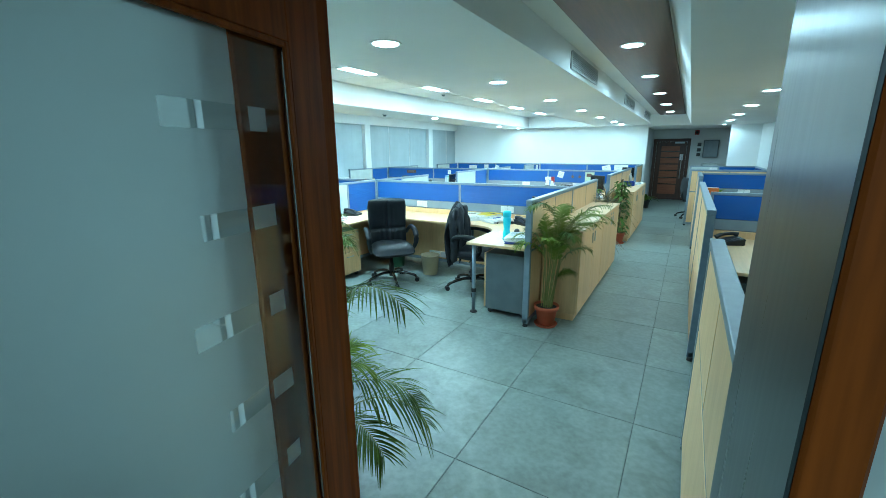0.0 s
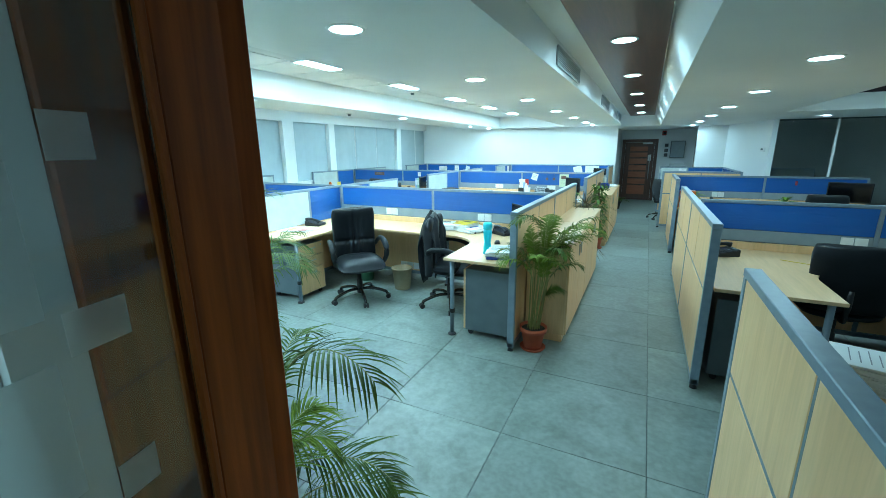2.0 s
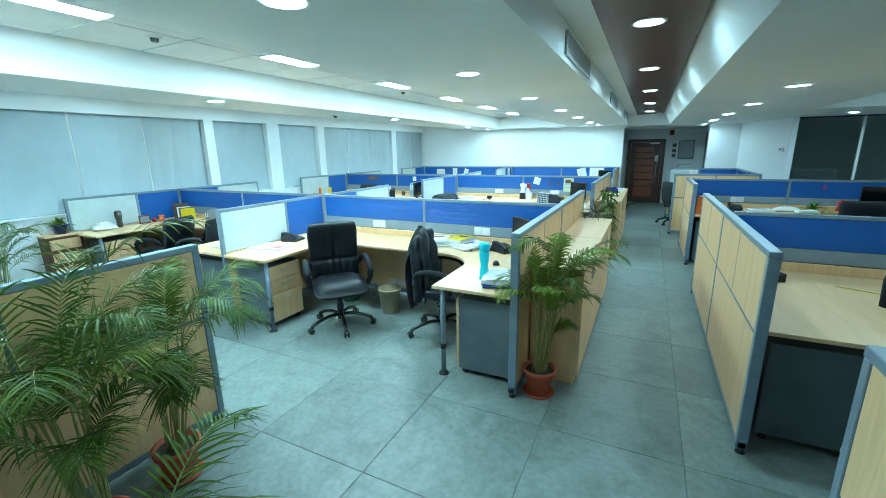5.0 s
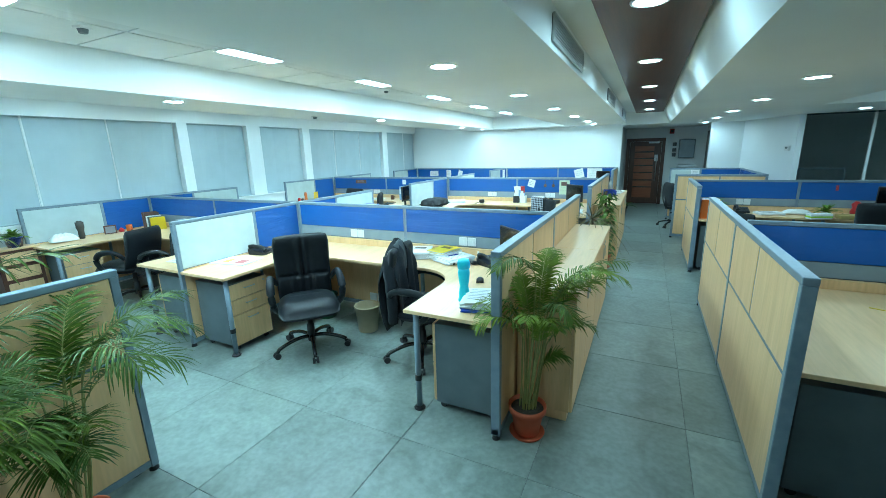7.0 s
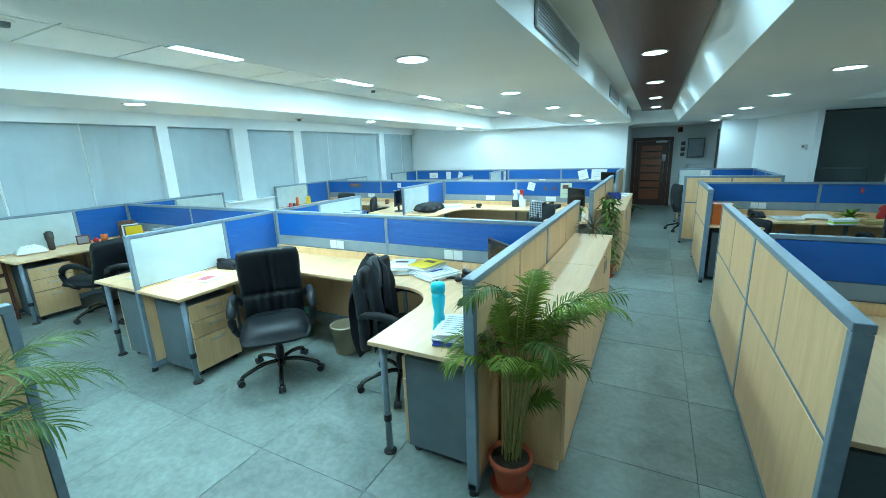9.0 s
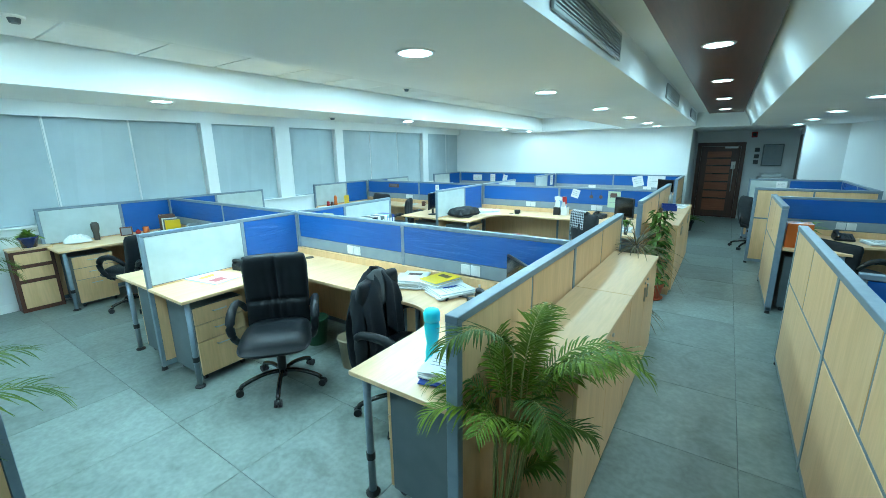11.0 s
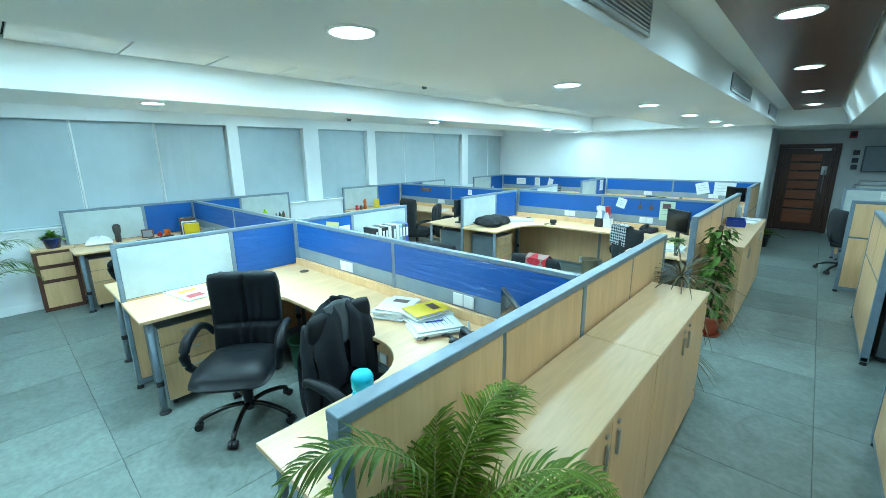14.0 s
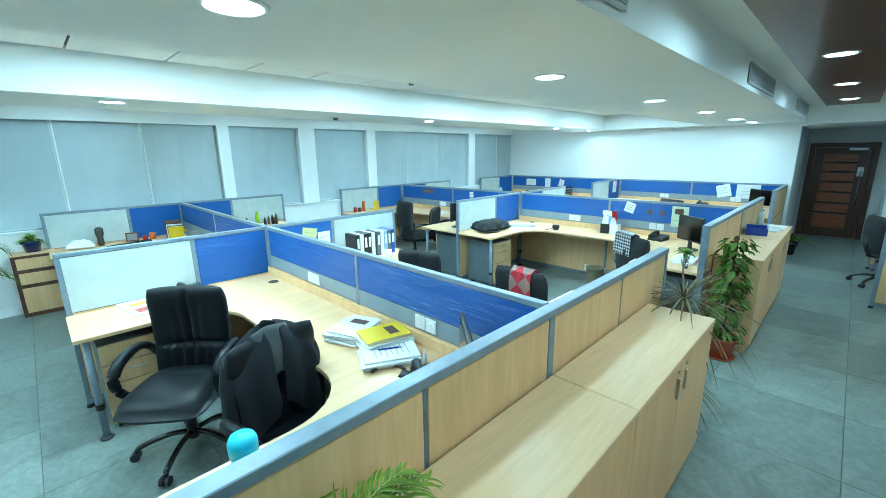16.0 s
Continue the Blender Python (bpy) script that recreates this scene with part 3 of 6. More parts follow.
def screen(label, x, y, rz, modules, group="desk partition screens", foot_start=True, foot_end=True):
    """A run of screens along local x. modules: (length, kind on the local -y face, kind on the +y face)."""
    t = thing("partition_screen", label, "partition", group, x, y, 0, rz)
    total = sum(m[0] for m in modules)
    dr, hr, we = (0.03, 0.035, 0.04) if "maple" in label else (0.022, 0.028, 0.03)
    part("top_rail", box((0, -dr, SH - hr), (total, dr, SH), 0.003), ALU, t)
    part("bottom_rail", box((0, -0.022, 0.035), (total, 0.022, 0.075), 0.002), ALU, t)
    part("core", box((0.012, -0.014, 0.075), (total - 0.012, 0.014, SH - hr)), GREY, t)
    u = 0.0
    cuts = [0.0]
    for length, *_ in modules:
        u += length
        cuts.append(u)
    for i, c in enumerate(cuts):
        a, b = (c, c + we) if i == 0 else (c - we, c) if i == len(cuts) - 1 else (c - we * 0.55, c + we * 0.55)
        part("post", box((a, 0.002 - dr, 0.03), (b, dr - 0.002, SH - hr - 0.001), 0.003), ALU, t)
        if (i == 0 and foot_start) or (i == len(cuts) - 1 and foot_end):
            part("foot", cyl(((a + b) / 2, 0, 0), ((a + b) / 2, 0, 0.03), 0.026, 0.02, 12), PLASTIC_K, t)
    for i, (length, *kinds) in enumerate(modules):
        a = cuts[i] + (we + 0.002 if i == 0 else we * 0.55 + 0.002)
        b = cuts[i + 1] - (we + 0.002 if i == len(modules) - 1 else we * 0.55 + 0.002)
        for s, kind in zip((-1, 1), kinds):
            def panel(name, u0, u1, z0, z1, m, d=0.024 if dr > 0.025 else 0.0185):
                lo, hi = sorted((s * 0.0145, s * d))
                return part(name, box((u0, lo, z0), (u1, hi, z1), 0.0025), m, t)
            if kind.startswith("wood@") or kind == "wood":
                panel("wood_panel", a, b, 0.08, 0.724, MAPLE)
                mid = a + (b - a) * (float(kind[5:]) if "@" in kind else 0.5)
                panel("wood_panel", a, mid - 0.011, 0.746, SH - hr - 0.004, MAPLE)
                panel("wood_panel", mid + 0.011, b, 0.746, SH - hr - 0.004, MAPLE)
                panel("rail", a, b, 0.725, 0.745, RAIL, 0.0225)
                panel("rail", mid - 0.010, mid + 0.010, 0.746, SH - hr - 0.004, RAIL, 0.0225)
            elif kind == "wood1":
                panel("wood_panel", a, b, 0.08, 0.724, MAPLE)
                panel("wood_panel", a, b, 0.746, SH - hr - 0.004, MAPLE)
                panel("rail", a, b, 0.725, 0.745, RAIL, 0.0225)
            elif kind == "blue":
                panel("wood_panel", a, b, 0.08, 0.82, MAPLE)
                panel("raceway", a, b, 0.825, 0.93, RACE)
                panel("fabric_panel", a, b, 0.935, SH - hr - 0.004, BLUE)
            elif kind == "bluefull":
                panel("wood_panel", a, b, 0.08, 0.76, MAPLE)
                panel("fabric_panel", a, b, 0.765, SH - hr - 0.004, BLUE)
            elif kind == "grey":
                panel("grey_panel", a, b, 0.08, SH - hr - 0.004, GREY)
            elif kind == "board":
                panel("wood_panel", a, b, 0.08, 0.76, MAPLE)
                panel("whiteboard", a, b, 0.765, SH - hr - 0.004, BOARD)
    return t


ROW = [5.0, 9.2, 13.29]
aisle_l = "maple clad desk partition with blue-grey metal frame along the aisle"
# along the aisle, west side (local x runs to +y, local +y faces the desks)
screen(aisle_l, -1.17, 3.45, 90, [(1.5, "wood", "blue"), (1.53, "wood", "blue")])
screen(aisle_l, -1.17, 7.60, 90, [(1.5, "wood", "blue"), (1.5, "wood", "blue")])
screen(aisle_l, -1.17, 11.80, 90, [(1.47, "wood", "blue")])
cross_l = "desk partition with blue fabric under clear plastic film"
for y in ROW[:2]:
    screen(cross_l, -4.185, y, 0, [(1.49, "blue", "blue"), (1.49, "blue", "blue")], foot_start=False, foot_end=False)
    screen(cross_l, -7.24, y, 0, [(1.5, "blue", "blue"), (1.5, "blue", "blue")], foot_start=False, foot_end=False)
screen(cross_l, -4.185, ROW[2], 0, [(1.49, "blue", "blue"), (1.49, "blue", "blue")], foot_start=False, foot_end=False)
screen(cross_l, -7.24, ROW[2], 0, [(1.5, "blue", "blue"), (1.5, "blue", "blue")], foot_start=False, foot_end=False)
side_l = "desk partition with whiteboard and blue fabric panels"
for x in (-4.213, -7.27):
    screen(side_l, x, 3.50, 90, [(0.86, "board", "board"), (0.635, "bluefull", "bluefull")], foot_end=False)
    screen(side_l, x, 5.03, 90, [(0.65, "bluefull", "bluefull"), (0.85, "board", "board")], foot_start=False)
    screen(side_l, x, 7.66, 90, [(0.87, "board", "board"), (0.64, "bluefull", "bluefull")], foot_end=False)
    screen(side_l, x, 9.23, 90, [(0.65, "bluefull", "bluefull"), (0.82, "board", "board")], foot_start=False)
    screen(side_l, x, 11.87, 90, [(0.80, "board", "board"), (0.59, "bluefull", "bluefull")], foot_end=False)
# east of the aisle
near_l = "maple clad low partition beside the entrance"
screen(near_l, 0.172, 0.935, 90, [(1.41, "wood", "wood@0.39")], foot_start=False)
screen(aisle_l, 0.19, 3.47, 90, [(1.5, "blue", "wood"), (1.5, "blue", "wood")])
screen(aisle_l, 0.20, 7.80, 90, [(1.4, "blue", "wood")])
screen(cross_l, 0.235, 4.98, 0, [(1.3, "blue", "blue"), (1.3, "blue", "blue")], foot_start=False)
screen(cross_l, 0.235, 8.93, 0, [(1.3, "blue", "blue"), (1.3, "blue", "blue")], foot_start=False)
screen("maple clad end partition facing the desks", 0.04, 10.25, 0, [(1.4, "wood", "blue")])
screen(side_l, 0.04, 12.5, 0, [(0.62, "board", "board"), (0.78, "bluefull", "bluefull")])
screen(cross_l, 1.42, 10.28, 90, [(1.1, "bluefull", "bluefull"), (1.09, "bluefull", "bluefull")], foot_start=False, foot_end=False)
# west of the entrance
screen(near_l, -2.9, 0.935, 90, [(1.50, "wood@0.39", "wood")], foot_start=False)


# ---- desks ----
def arc(cx, cy, r, a0, a1, n=8):
    return [(cx + r * math.cos(radians(a0 + (a1 - a0) * i / n)), cy + r * math.sin(radians(a0 + (a1 - a0) * i / n))) for i in range(n + 1)]


def leg(t, x, y, top=0.722):
    lg = part("leg", cyl((x, y, 0.02), (x, y, top), 0.0205, seg=14), ALU, t, "", True)
    part("foot", lathe([(0, 0), (0.04, 0), (0.04, 0.008), (0.026, 0.022), (0, 0.022)], 14), PLASTIC_K, lg).location = (x, y, 0)
    part("clamp", cyl((x, y, 0.22), (x, y, 0.26), 0.025, seg=14), PLASTIC_K, lg)


def pedestal(x, y, rz, label="grey drawer pedestal with three maple drawer fronts"):
    """Drawers face local -y; the origin is at the middle of the base."""
    t = thing("drawer_pedestal", label, "drawer pedestal", "drawer pedestals", x, y, 0, rz)
    part("body", box((-0.2, -0.2, 0.05), (0.2, 0.25, 0.64), 0.003), GREY, t)
    for cx in (-0.16, 0.16):
        for cy in (-0.16, 0.2):
            part("castor", cyl((cx - 0.012, cy, 0.025), (cx + 0.012, cy, 0.025), 0.025, seg=12), PLASTIC_K, t)
    for z0, z1 in ((0.06, 0.345), (0.352, 0.49), (0.497, 0.635)):
        d = part("drawer_front", box((-0.198, -0.22, z0), (0.198, -0.201, z1), 0.002), MAPLE, t)
        part("handle", tube([(-0.055, -0.22, z1 - 0.05), (-0.05, -0.238, z1 - 0.05), (0.05, -0.238, z1 - 0.05), (0.055, -0.22, z1 - 0.05)], 0.005, 6), CHROME, d, "bright metal handle")
    part("lock", cyl((0.16, -0.226, 0.60), (0.16, -0.219, 0.60), 0.01, seg=10), CHROME, t)


def u_desk(x0, x1, yc, s, la=0.58, ra=0.62, ext=1.43, peds=(True, True), label="U-shaped maple laminate desk worktop on grey tube legs"):
    """A U-shaped worktop whose middle lies along the screen at yc; s: -1 opens to -y, 1 to +y."""
    t = thing("office_desk", label, "desk", "office desks", (x0 + x1) / 2, yc, 0)
    h = (x1 - x0) / 2
    d = 0.58
    r = 0.34
    pts = [(-h, 0), (h, 0), (h, ext), (h - ra, ext)]
    pts += [(h - ra, d + r)] + arc(h - ra - r, d + r, r, 0, -90)[1:]
    pts += arc(-h + la + r, d + r, r, -90, -180)
    pts += [(-h + la, ext), (-h, ext)]
    pts = [(px, s * (0.028 + py)) for px, py in pts]
    if s < 0:
        pts.reverse()
    part("worktop", slab(pts[::-1], 0.725, 0.75, 0.003), MAPLE_TOP, t)
    def yy(v):
        return s * (0.028 + v)
    for px, py in ((-h + la - 0.06, ext - 0.06), (h - ra + 0.06, ext - 0.06), (0.28, 0.16), (-h + 0.1, 0.1), (h - 0.1, 0.1)):
        leg(t, px, yy(py))
    lo, hi = sorted((yy(0.001), yy(0.02)))
    part("back_upstand", box((-h, lo, 0.751), (h, hi, 0.82), 0.002), MAPLE, t)
    for gx in (-h + 0.3, h - 0.3):
        part("cable_grommet", lathe([(0.0, 0.0), (0.036, 0.0), (0.04, 0.003), (0.044, 0.0), (0.044, -0.002)], 16), PLASTIC_K, t).location = (gx, yy(0.1), 0.7515)
    return t


def sockets(x, y, z, rz, n=2, label="pair of white electrical socket plates on the partition"):
    t = thing("socket_plate", label, "electrical socket", "desk sockets", x, y, z, rz)
    for i in range(n):
        p = part("plate", box((i * 0.092 - n * 0.046, -0.010, -0.042), (i * 0.092 + 0.086 - n * 0.046, 0, 0.042), 0.003), PLASTIC_W, t)
        part("rocker_switch", box((i * 0.092 - n * 0.046 + 0.03, -0.0125, -0.016), (i * 0.092 - n * 0.046 + 0.056, -0.0095, 0.016), 0.0012), PLASTIC_W, p)


AX0, AX1, BX0, BX1 = -4.185, -1.20, -7.24, -4.24
u_desk(AX0, AX1, ROW[0], -1, ext=1.48)
u_desk(AX0, AX1, ROW[0], 1)
u_desk(BX0, BX1, ROW[0], -1, 0.6, 0.66, 1.47)
u_desk(BX0, BX1, ROW[0], 1)
u_desk(AX0, AX1, ROW[1], -1, 0.6, 0.62, 1.52)
u_desk(AX0, AX1, ROW[1], 1)
u_desk(BX0, BX1, ROW[1], -1, 0.6, 0.72, 1.52)
u_desk(BX0, BX1, ROW[1], 1)
u_desk(AX0, AX1, ROW[2], -1, 0.6, 0.62, 1.36)
u_desk(BX0, BX1, ROW[2], -1, 0.6, 0.62, 1.36)
u_desk(0.235, 2.83, 4.98, -1, 0.7, 0.62, 1.42)
u_desk(0.235, 2.83, 4.98, 1)
u_desk(0.235, 2.83, 8.93, -1, 0.55, 0.62, 1.1)
tt = thing("office_desk", "maple laminate desk along the far east partition", "desk", "office desks", 0.73, 12.2, 0)
part("worktop", box((-0.66, -0.32, 0.725), (0.66, 0.27, 0.75), 0.003), MAPLE_TOP, tt)
for sx in (-0.6, 0.6):
    for sy in (-0.26, 0.2):
        leg(tt, sx, sy)
pedestal(-3.915, 3.799, 90)
pedestal(-1.447, 3.799, -90)
pedestal(-4.541, 3.799, -90)
pedestal(-6.952, 3.82, 90)
pedestal(-3.874, 7.997, 90)
pedestal(-4.572, 7.997, -90)
pedestal(-1.447, 7.997, -90)
pedestal(0.53, 3.85, 90)
pedestal(0.53, 8.15, 90)
for x, y, s in ((-3.32, ROW[0], -1), (-1.98, ROW[0], -1), (-3.2, ROW[1], -1), (-2.05, ROW[1], -1), (-6.0, ROW[1], -1), (0.95 + 0.45, 4.98, -1), (0.9, 8.93, -1), (-3.2, ROW[2], -1), (-1.9, ROW[2], -1)):
    sockets(x, y - 0.0188, 0.878, 0)


# ---- storage cabinets along the aisle ----
def cabinet(y0, y1, label="maple laminate low storage cabinet with two doors"):
    t = thing("storage_cabinet", label, "cabinet", "aisle cabinets", -0.955, (y0 + y1) / 2, 0)
    h = (y1 - y0) / 2 - 0.002
    part("plinth", box((-0.17, -h + 0.01, 0), (0.15, h - 0.01, 0.07)), MAPLE, t)
    part("body", box((-0.18, -h, 0.07), (0.165, h, 0.872), 0.002), MAPLE, t)
    part("top", box((-0.18, -h, 0.873), (0.19, h, 0.9), 0.003), MAPLE_TOP, t)
    for s in (-1, 1):
        a, b = sorted((s * 0.002, s * (h - 0.002)))
        d = part("door", box((0.166, a, 0.075), (0.184, b, 0.869), 0.002), MAPLE, t)
        part("handle", box((0.185, s * 0.06 - 0.009, 0.69), (0.197, s * 0.06 + 0.009, 0.80), 0.004, 2), CHROME, d, "grey metal pull handle")
        part("lock", cyl((0.184, s * 0.06, 0.835), (0.192, s * 0.06, 0.835), 0.011, seg=12), CHROME, d)
    return t


cabinet(3.80, 4.955)
cabinet(4.955, 6.15)
cabinet(7.88, 9.0)
cabinet(9.0, 10.15)

# ---- office chairs ----
LEATHER = vary(mat("black_leather", rough=0.42), [(0.0045, 0.006, 0.008), (0.009, 0.011, 0.014)], (6, 6, 6), bump=0.25, bump_scale=220, rough=(0.36, 0.52))
LEATHER.node_tree.nodes["Principled BSDF"].inputs["Specular IOR Level"].default_value = 0.24
CLOTH_K = vary(mat("black_mesh_cloth", rough=0.85), [(0.006, 0.007, 0.009), (0.012, 0.014, 0.017)], (30, 30, 30), bump=0.3, bump_scale=500)
BLACKMETAL = mat("black_gloss_metal", (0.010, 0.010, 0.011), 0.22, coat=0.3)
JACKET = vary(mat("dark_wool_jacket", rough=0.9), [(0.007, 0.009, 0.012), (0.013, 0.016, 0.021)], (5, 5, 5), bump=0.4, bump_scale=350)



def pad(fn, nu=14, nv=14, bm=None):
    """A closed cushion: fn(u, v, side) gives a point for u, v in -1..1 and side -1 or 1; both sides meet at the rim."""
    bm = bm or bmesh.new()
    sides = []
    for s in (-1, 1):
        sides.append([[bm.verts.new(fn(-1 + 2 * i / nu, -1 + 2 * j / nv, s)) for i in range(nu + 1)] for j in range(nv + 1)])
    for s, g in zip((-1, 1), sides):
        for j in range(nv):
            for i in range(nu):
                q = (g[j][i], g[j][i + 1], g[j + 1][i + 1], g[j + 1][i])
                bm.faces.new(q if s > 0 else q[::-1])
    a, b = sides
    rim = [(j, 0) for j in range(nv)] + [(nv, i) for i in range(nu)] + [(j, nu) for j in range(nv, 0, -1)] + [(0, i) for i in range(nu, 0, -1)]
    for k in range(len(rim)):
        (j0, i0), (j1, i1) = rim[k], rim[(k + 1) % len(rim)]
        bm.faces.new((a[j0][i0], a[j1][i1], b[j1][i1], b[j0][i0]))
    bmesh.ops.recalc_face_normals(bm, faces=bm.faces)
    return bm


def pillow(u, v, p=5):
    return max(0.0, (1 - abs(u) ** p) * (1 - abs(v) ** p)) ** 0.5


def office_chair(x, y, face, label="black leather swivel office chair with padded arms", back_h=0.62, material=None, tilt=0.04):
    """Faces the direction face (degrees from +x). Local +y is the front."""
    m = material or LEATHER
    t = thing("office_chair", label, "chair", "office chairs", x, y, 0, face - 90)
    def seat(u, v, s):
        w = 0.26 * (1 - 0.06 * max(0, -v))
        k = pillow(u, v, 3)
        z = 0.45 + (0.10 * k if s > 0 else -0.07 * k)
        if s > 0:
            z -= 0.010 * math.exp(-((v + 0.25) / 0.05) ** 2) * (abs(u) < 0.5)
            z -= 0.012 * math.exp(-(u / 0.5) ** 2) * (1 - v * v)
        z -= 0.045 * max(0, v - 0.45) ** 1.5
        return (u * w * (1 - 0.13 * abs(v) ** 5), 0.075 + v * 0.265 * (1 - 0.10 * abs(u) ** 4), z)
    part("seat", pad(seat, 26, 26), m, t, "", True)
    def back(u, v, s):
        h = (v + 1) / 2
        w = 0.236 + 0.014 * h - 0.012 * max(0, h - 0.85) * 6
        k = pillow(u, v, 6)
        yb = -0.165 - tilt * back_h * h - 0.03 * math.sin(h * 3.1)
        yb += 0.03 * u * u
        if s > 0:
            d = 0.058 * k
            d -= 0.024 * math.exp(-((h - 0.36) / 0.028) ** 2) * k
            d -= 0.014 * math.exp(-(u / 0.04) ** 2) * (h > 0.36) * k
            if h > 0.36:
                d -= 0.013 * math.exp(-(u / 0.4) ** 2) * math.cos(u * 24 * (1.3 - 0.5 * h)) * (1.15 - h) * k
            else:
                d -= 0.013 * math.exp(-(u / 0.5) ** 2) * math.cos(u * 22) * k
        else:
            d = -0.045 * k
        return (u * w * (1 - 0.045 * max(0, v) ** 9), yb + d, 0.46 + back_h * (h - 0.02 * max(0, v) ** 3 * abs(u) ** 6))
    part("backrest", pad(back, 44, 40), m, t, "", True)
    for s in (-1, 1):
        pts = [(s * 0.235, -0.17, 0.60), (s * 0.275, -0.16, 0.655), (s * 0.295, -0.09, 0.69), (s * 0.295, 0.03, 0.685), (s * 0.295, 0.12, 0.655), (s * 0.295, 0.165, 0.59), (s * 0.285, 0.15, 0.51), (s * 0.265, 0.09, 0.44), (s * 0.22, 0.05, 0.41)]
        part("armrest", tube(smooth_path(pts, 3), [0.022 + 0.012 * math.exp(-((i - 12) / 6.0) ** 2) for i in range(len(smooth_path(pts, 3)))], 10), BLACKMETAL if material else LEATHER, t, "", True)
    part("mechanism", box((-0.09, -0.12, 0.385), (0.09, 0.12, 0.43), 0.015, 2), PLASTIC_K, t)
    part("back_bracket", tube([(0, -0.08, 0.395), (0, -0.2, 0.41), (0, -0.235, 0.52), (0, -0.235, 0.66)], 0.02, 8), PLASTIC_K, t, "", True)
    part("gas_column", lathe([(0.0, 0.08), (0.034, 0.08), (0.034, 0.24), (0.024, 0.245), (0.024, 0.39), (0.0, 0.39)], 16), PLASTIC_K, t, "", True)
    part("lever", tube([(0.08, 0.02, 0.405), (0.2, 0.03, 0.40), (0.25, 0.03, 0.395)], 0.007, 6), PLASTIC_K, t)
    for k in range(5):
        a = 2 * math.pi * k / 5 + 0.3
        ca, sa = math.cos(a), math.sin(a)
        pts = [(0.02 * ca, 0.02 * sa, 0.125), (0.12 * ca, 0.12 * sa, 0.13), (0.22 * ca, 0.22 * sa, 0.11), (0.30 * ca, 0.30 * sa, 0.08), (0.315 * ca, 0.315 * sa, 0.055)]
        lg = part("base_leg", tube(smooth_path(pts, 3), 0.017, 10), BLACKMETAL, t, "", True)
        bm = bmesh.new()
        n = Vector((-sa, ca, 0))
        c = Vector((0.325 * ca, 0.325 * sa, 0.028))
        add_cyl(bm, c - n * 0.026, c - n * 0.006, 0.028, seg=14)
        add_cyl(bm, c + n * 0.006, c + n * 0.026, 0.028, seg=14)
        add_cyl(bm, c - n * 0.006, c + n * 0.006, 0.012, seg=8)
        part("castor", bm, PLASTIC_K, lg)
    return t


def smooth_path(pts, n):
    """Catmull-Rom through pts, n steps a span."""
    p = [Vector(q) for q in pts]
    out = []
    for i in range(len(p) - 1):
        a, b, c, d = p[max(i - 1, 0)], p[i], p[i + 1], p[min(i + 2, len(p) - 1)]
        for k in range(n):
            s = k / n
            out.append(0.5 * ((2 * b) + (c - a) * s + (2 * a - 5 * b + 4 * c - d) * s * s + (3 * b - a - 3 * c + d) * s ** 3))
    out.append(p[-1])
    return out


office_chair(-3.13, 3.95, -41, "black leather executive swivel chair facing out of its desk", back_h=0.59)
office_chair(-2.10, 4.22, 10, "black swivel office chair with a jacket hung over its back", back_h=0.54)
office_chair(1.18, 4.40, 86, "black leather executive swivel chair pushed up to its desk", back_h=0.53)
office_chair(-2.074, 5.912, -92, "black office chair with a red patterned cloth over its back", back_h=0.5, material=CLOTH_K)
office_chair(-3.205, 5.902, -75, "black cloth office chair at a desk", back_h=0.46, material=CLOTH_K)
office_chair(-1.817, 8.106, 58, "black office chair with a checked scarf on its back", back_h=0.50, material=CLOTH_K)
office_chair(-5.567, 8.03, 80, "black office chair pushed under a desk", material=CLOTH_K)
office_chair(-5.105, 8.322, 30, "black office chair turned to the side desk", back_h=0.5, material=CLOTH_K)
office_chair(-5.721, 4.284, 205, "black office chair turned towards the windows", back_h=0.46, material=CLOTH_K, tilt=0.2)
office_chair(-6.183, 4.077, 195, "black office chair turned towards the windows", back_h=0.48, tilt=0.25)
office_chair(0.17, 11.45, 20, "black office chair standing at the edge of the aisle", back_h=0.5, material=CLOTH_K)
office_chair(2.05, 8.05, 95, "black leather office chair at an east desk", back_h=0.56)
office_chair(0.82, 8.12, 40, "black office chair with mesh back at an east desk", back_h=0.38, material=CLOTH_K)
office_chair(-2.64, 12.174, 70, "black office chair at a far desk", back_h=0.48, material=CLOTH_K)
office_chair(-5.721, 12.174, 85, "black office chair at a far desk", back_h=0.48, material=CLOTH_K)


LINING = vary(mat("grey_jacket_lining", rough=0.6), [(0.05, 0.06, 0.065), (0.075, 0.085, 0.09)], (8, 8, 8), bump=0.2, bump_scale=200)


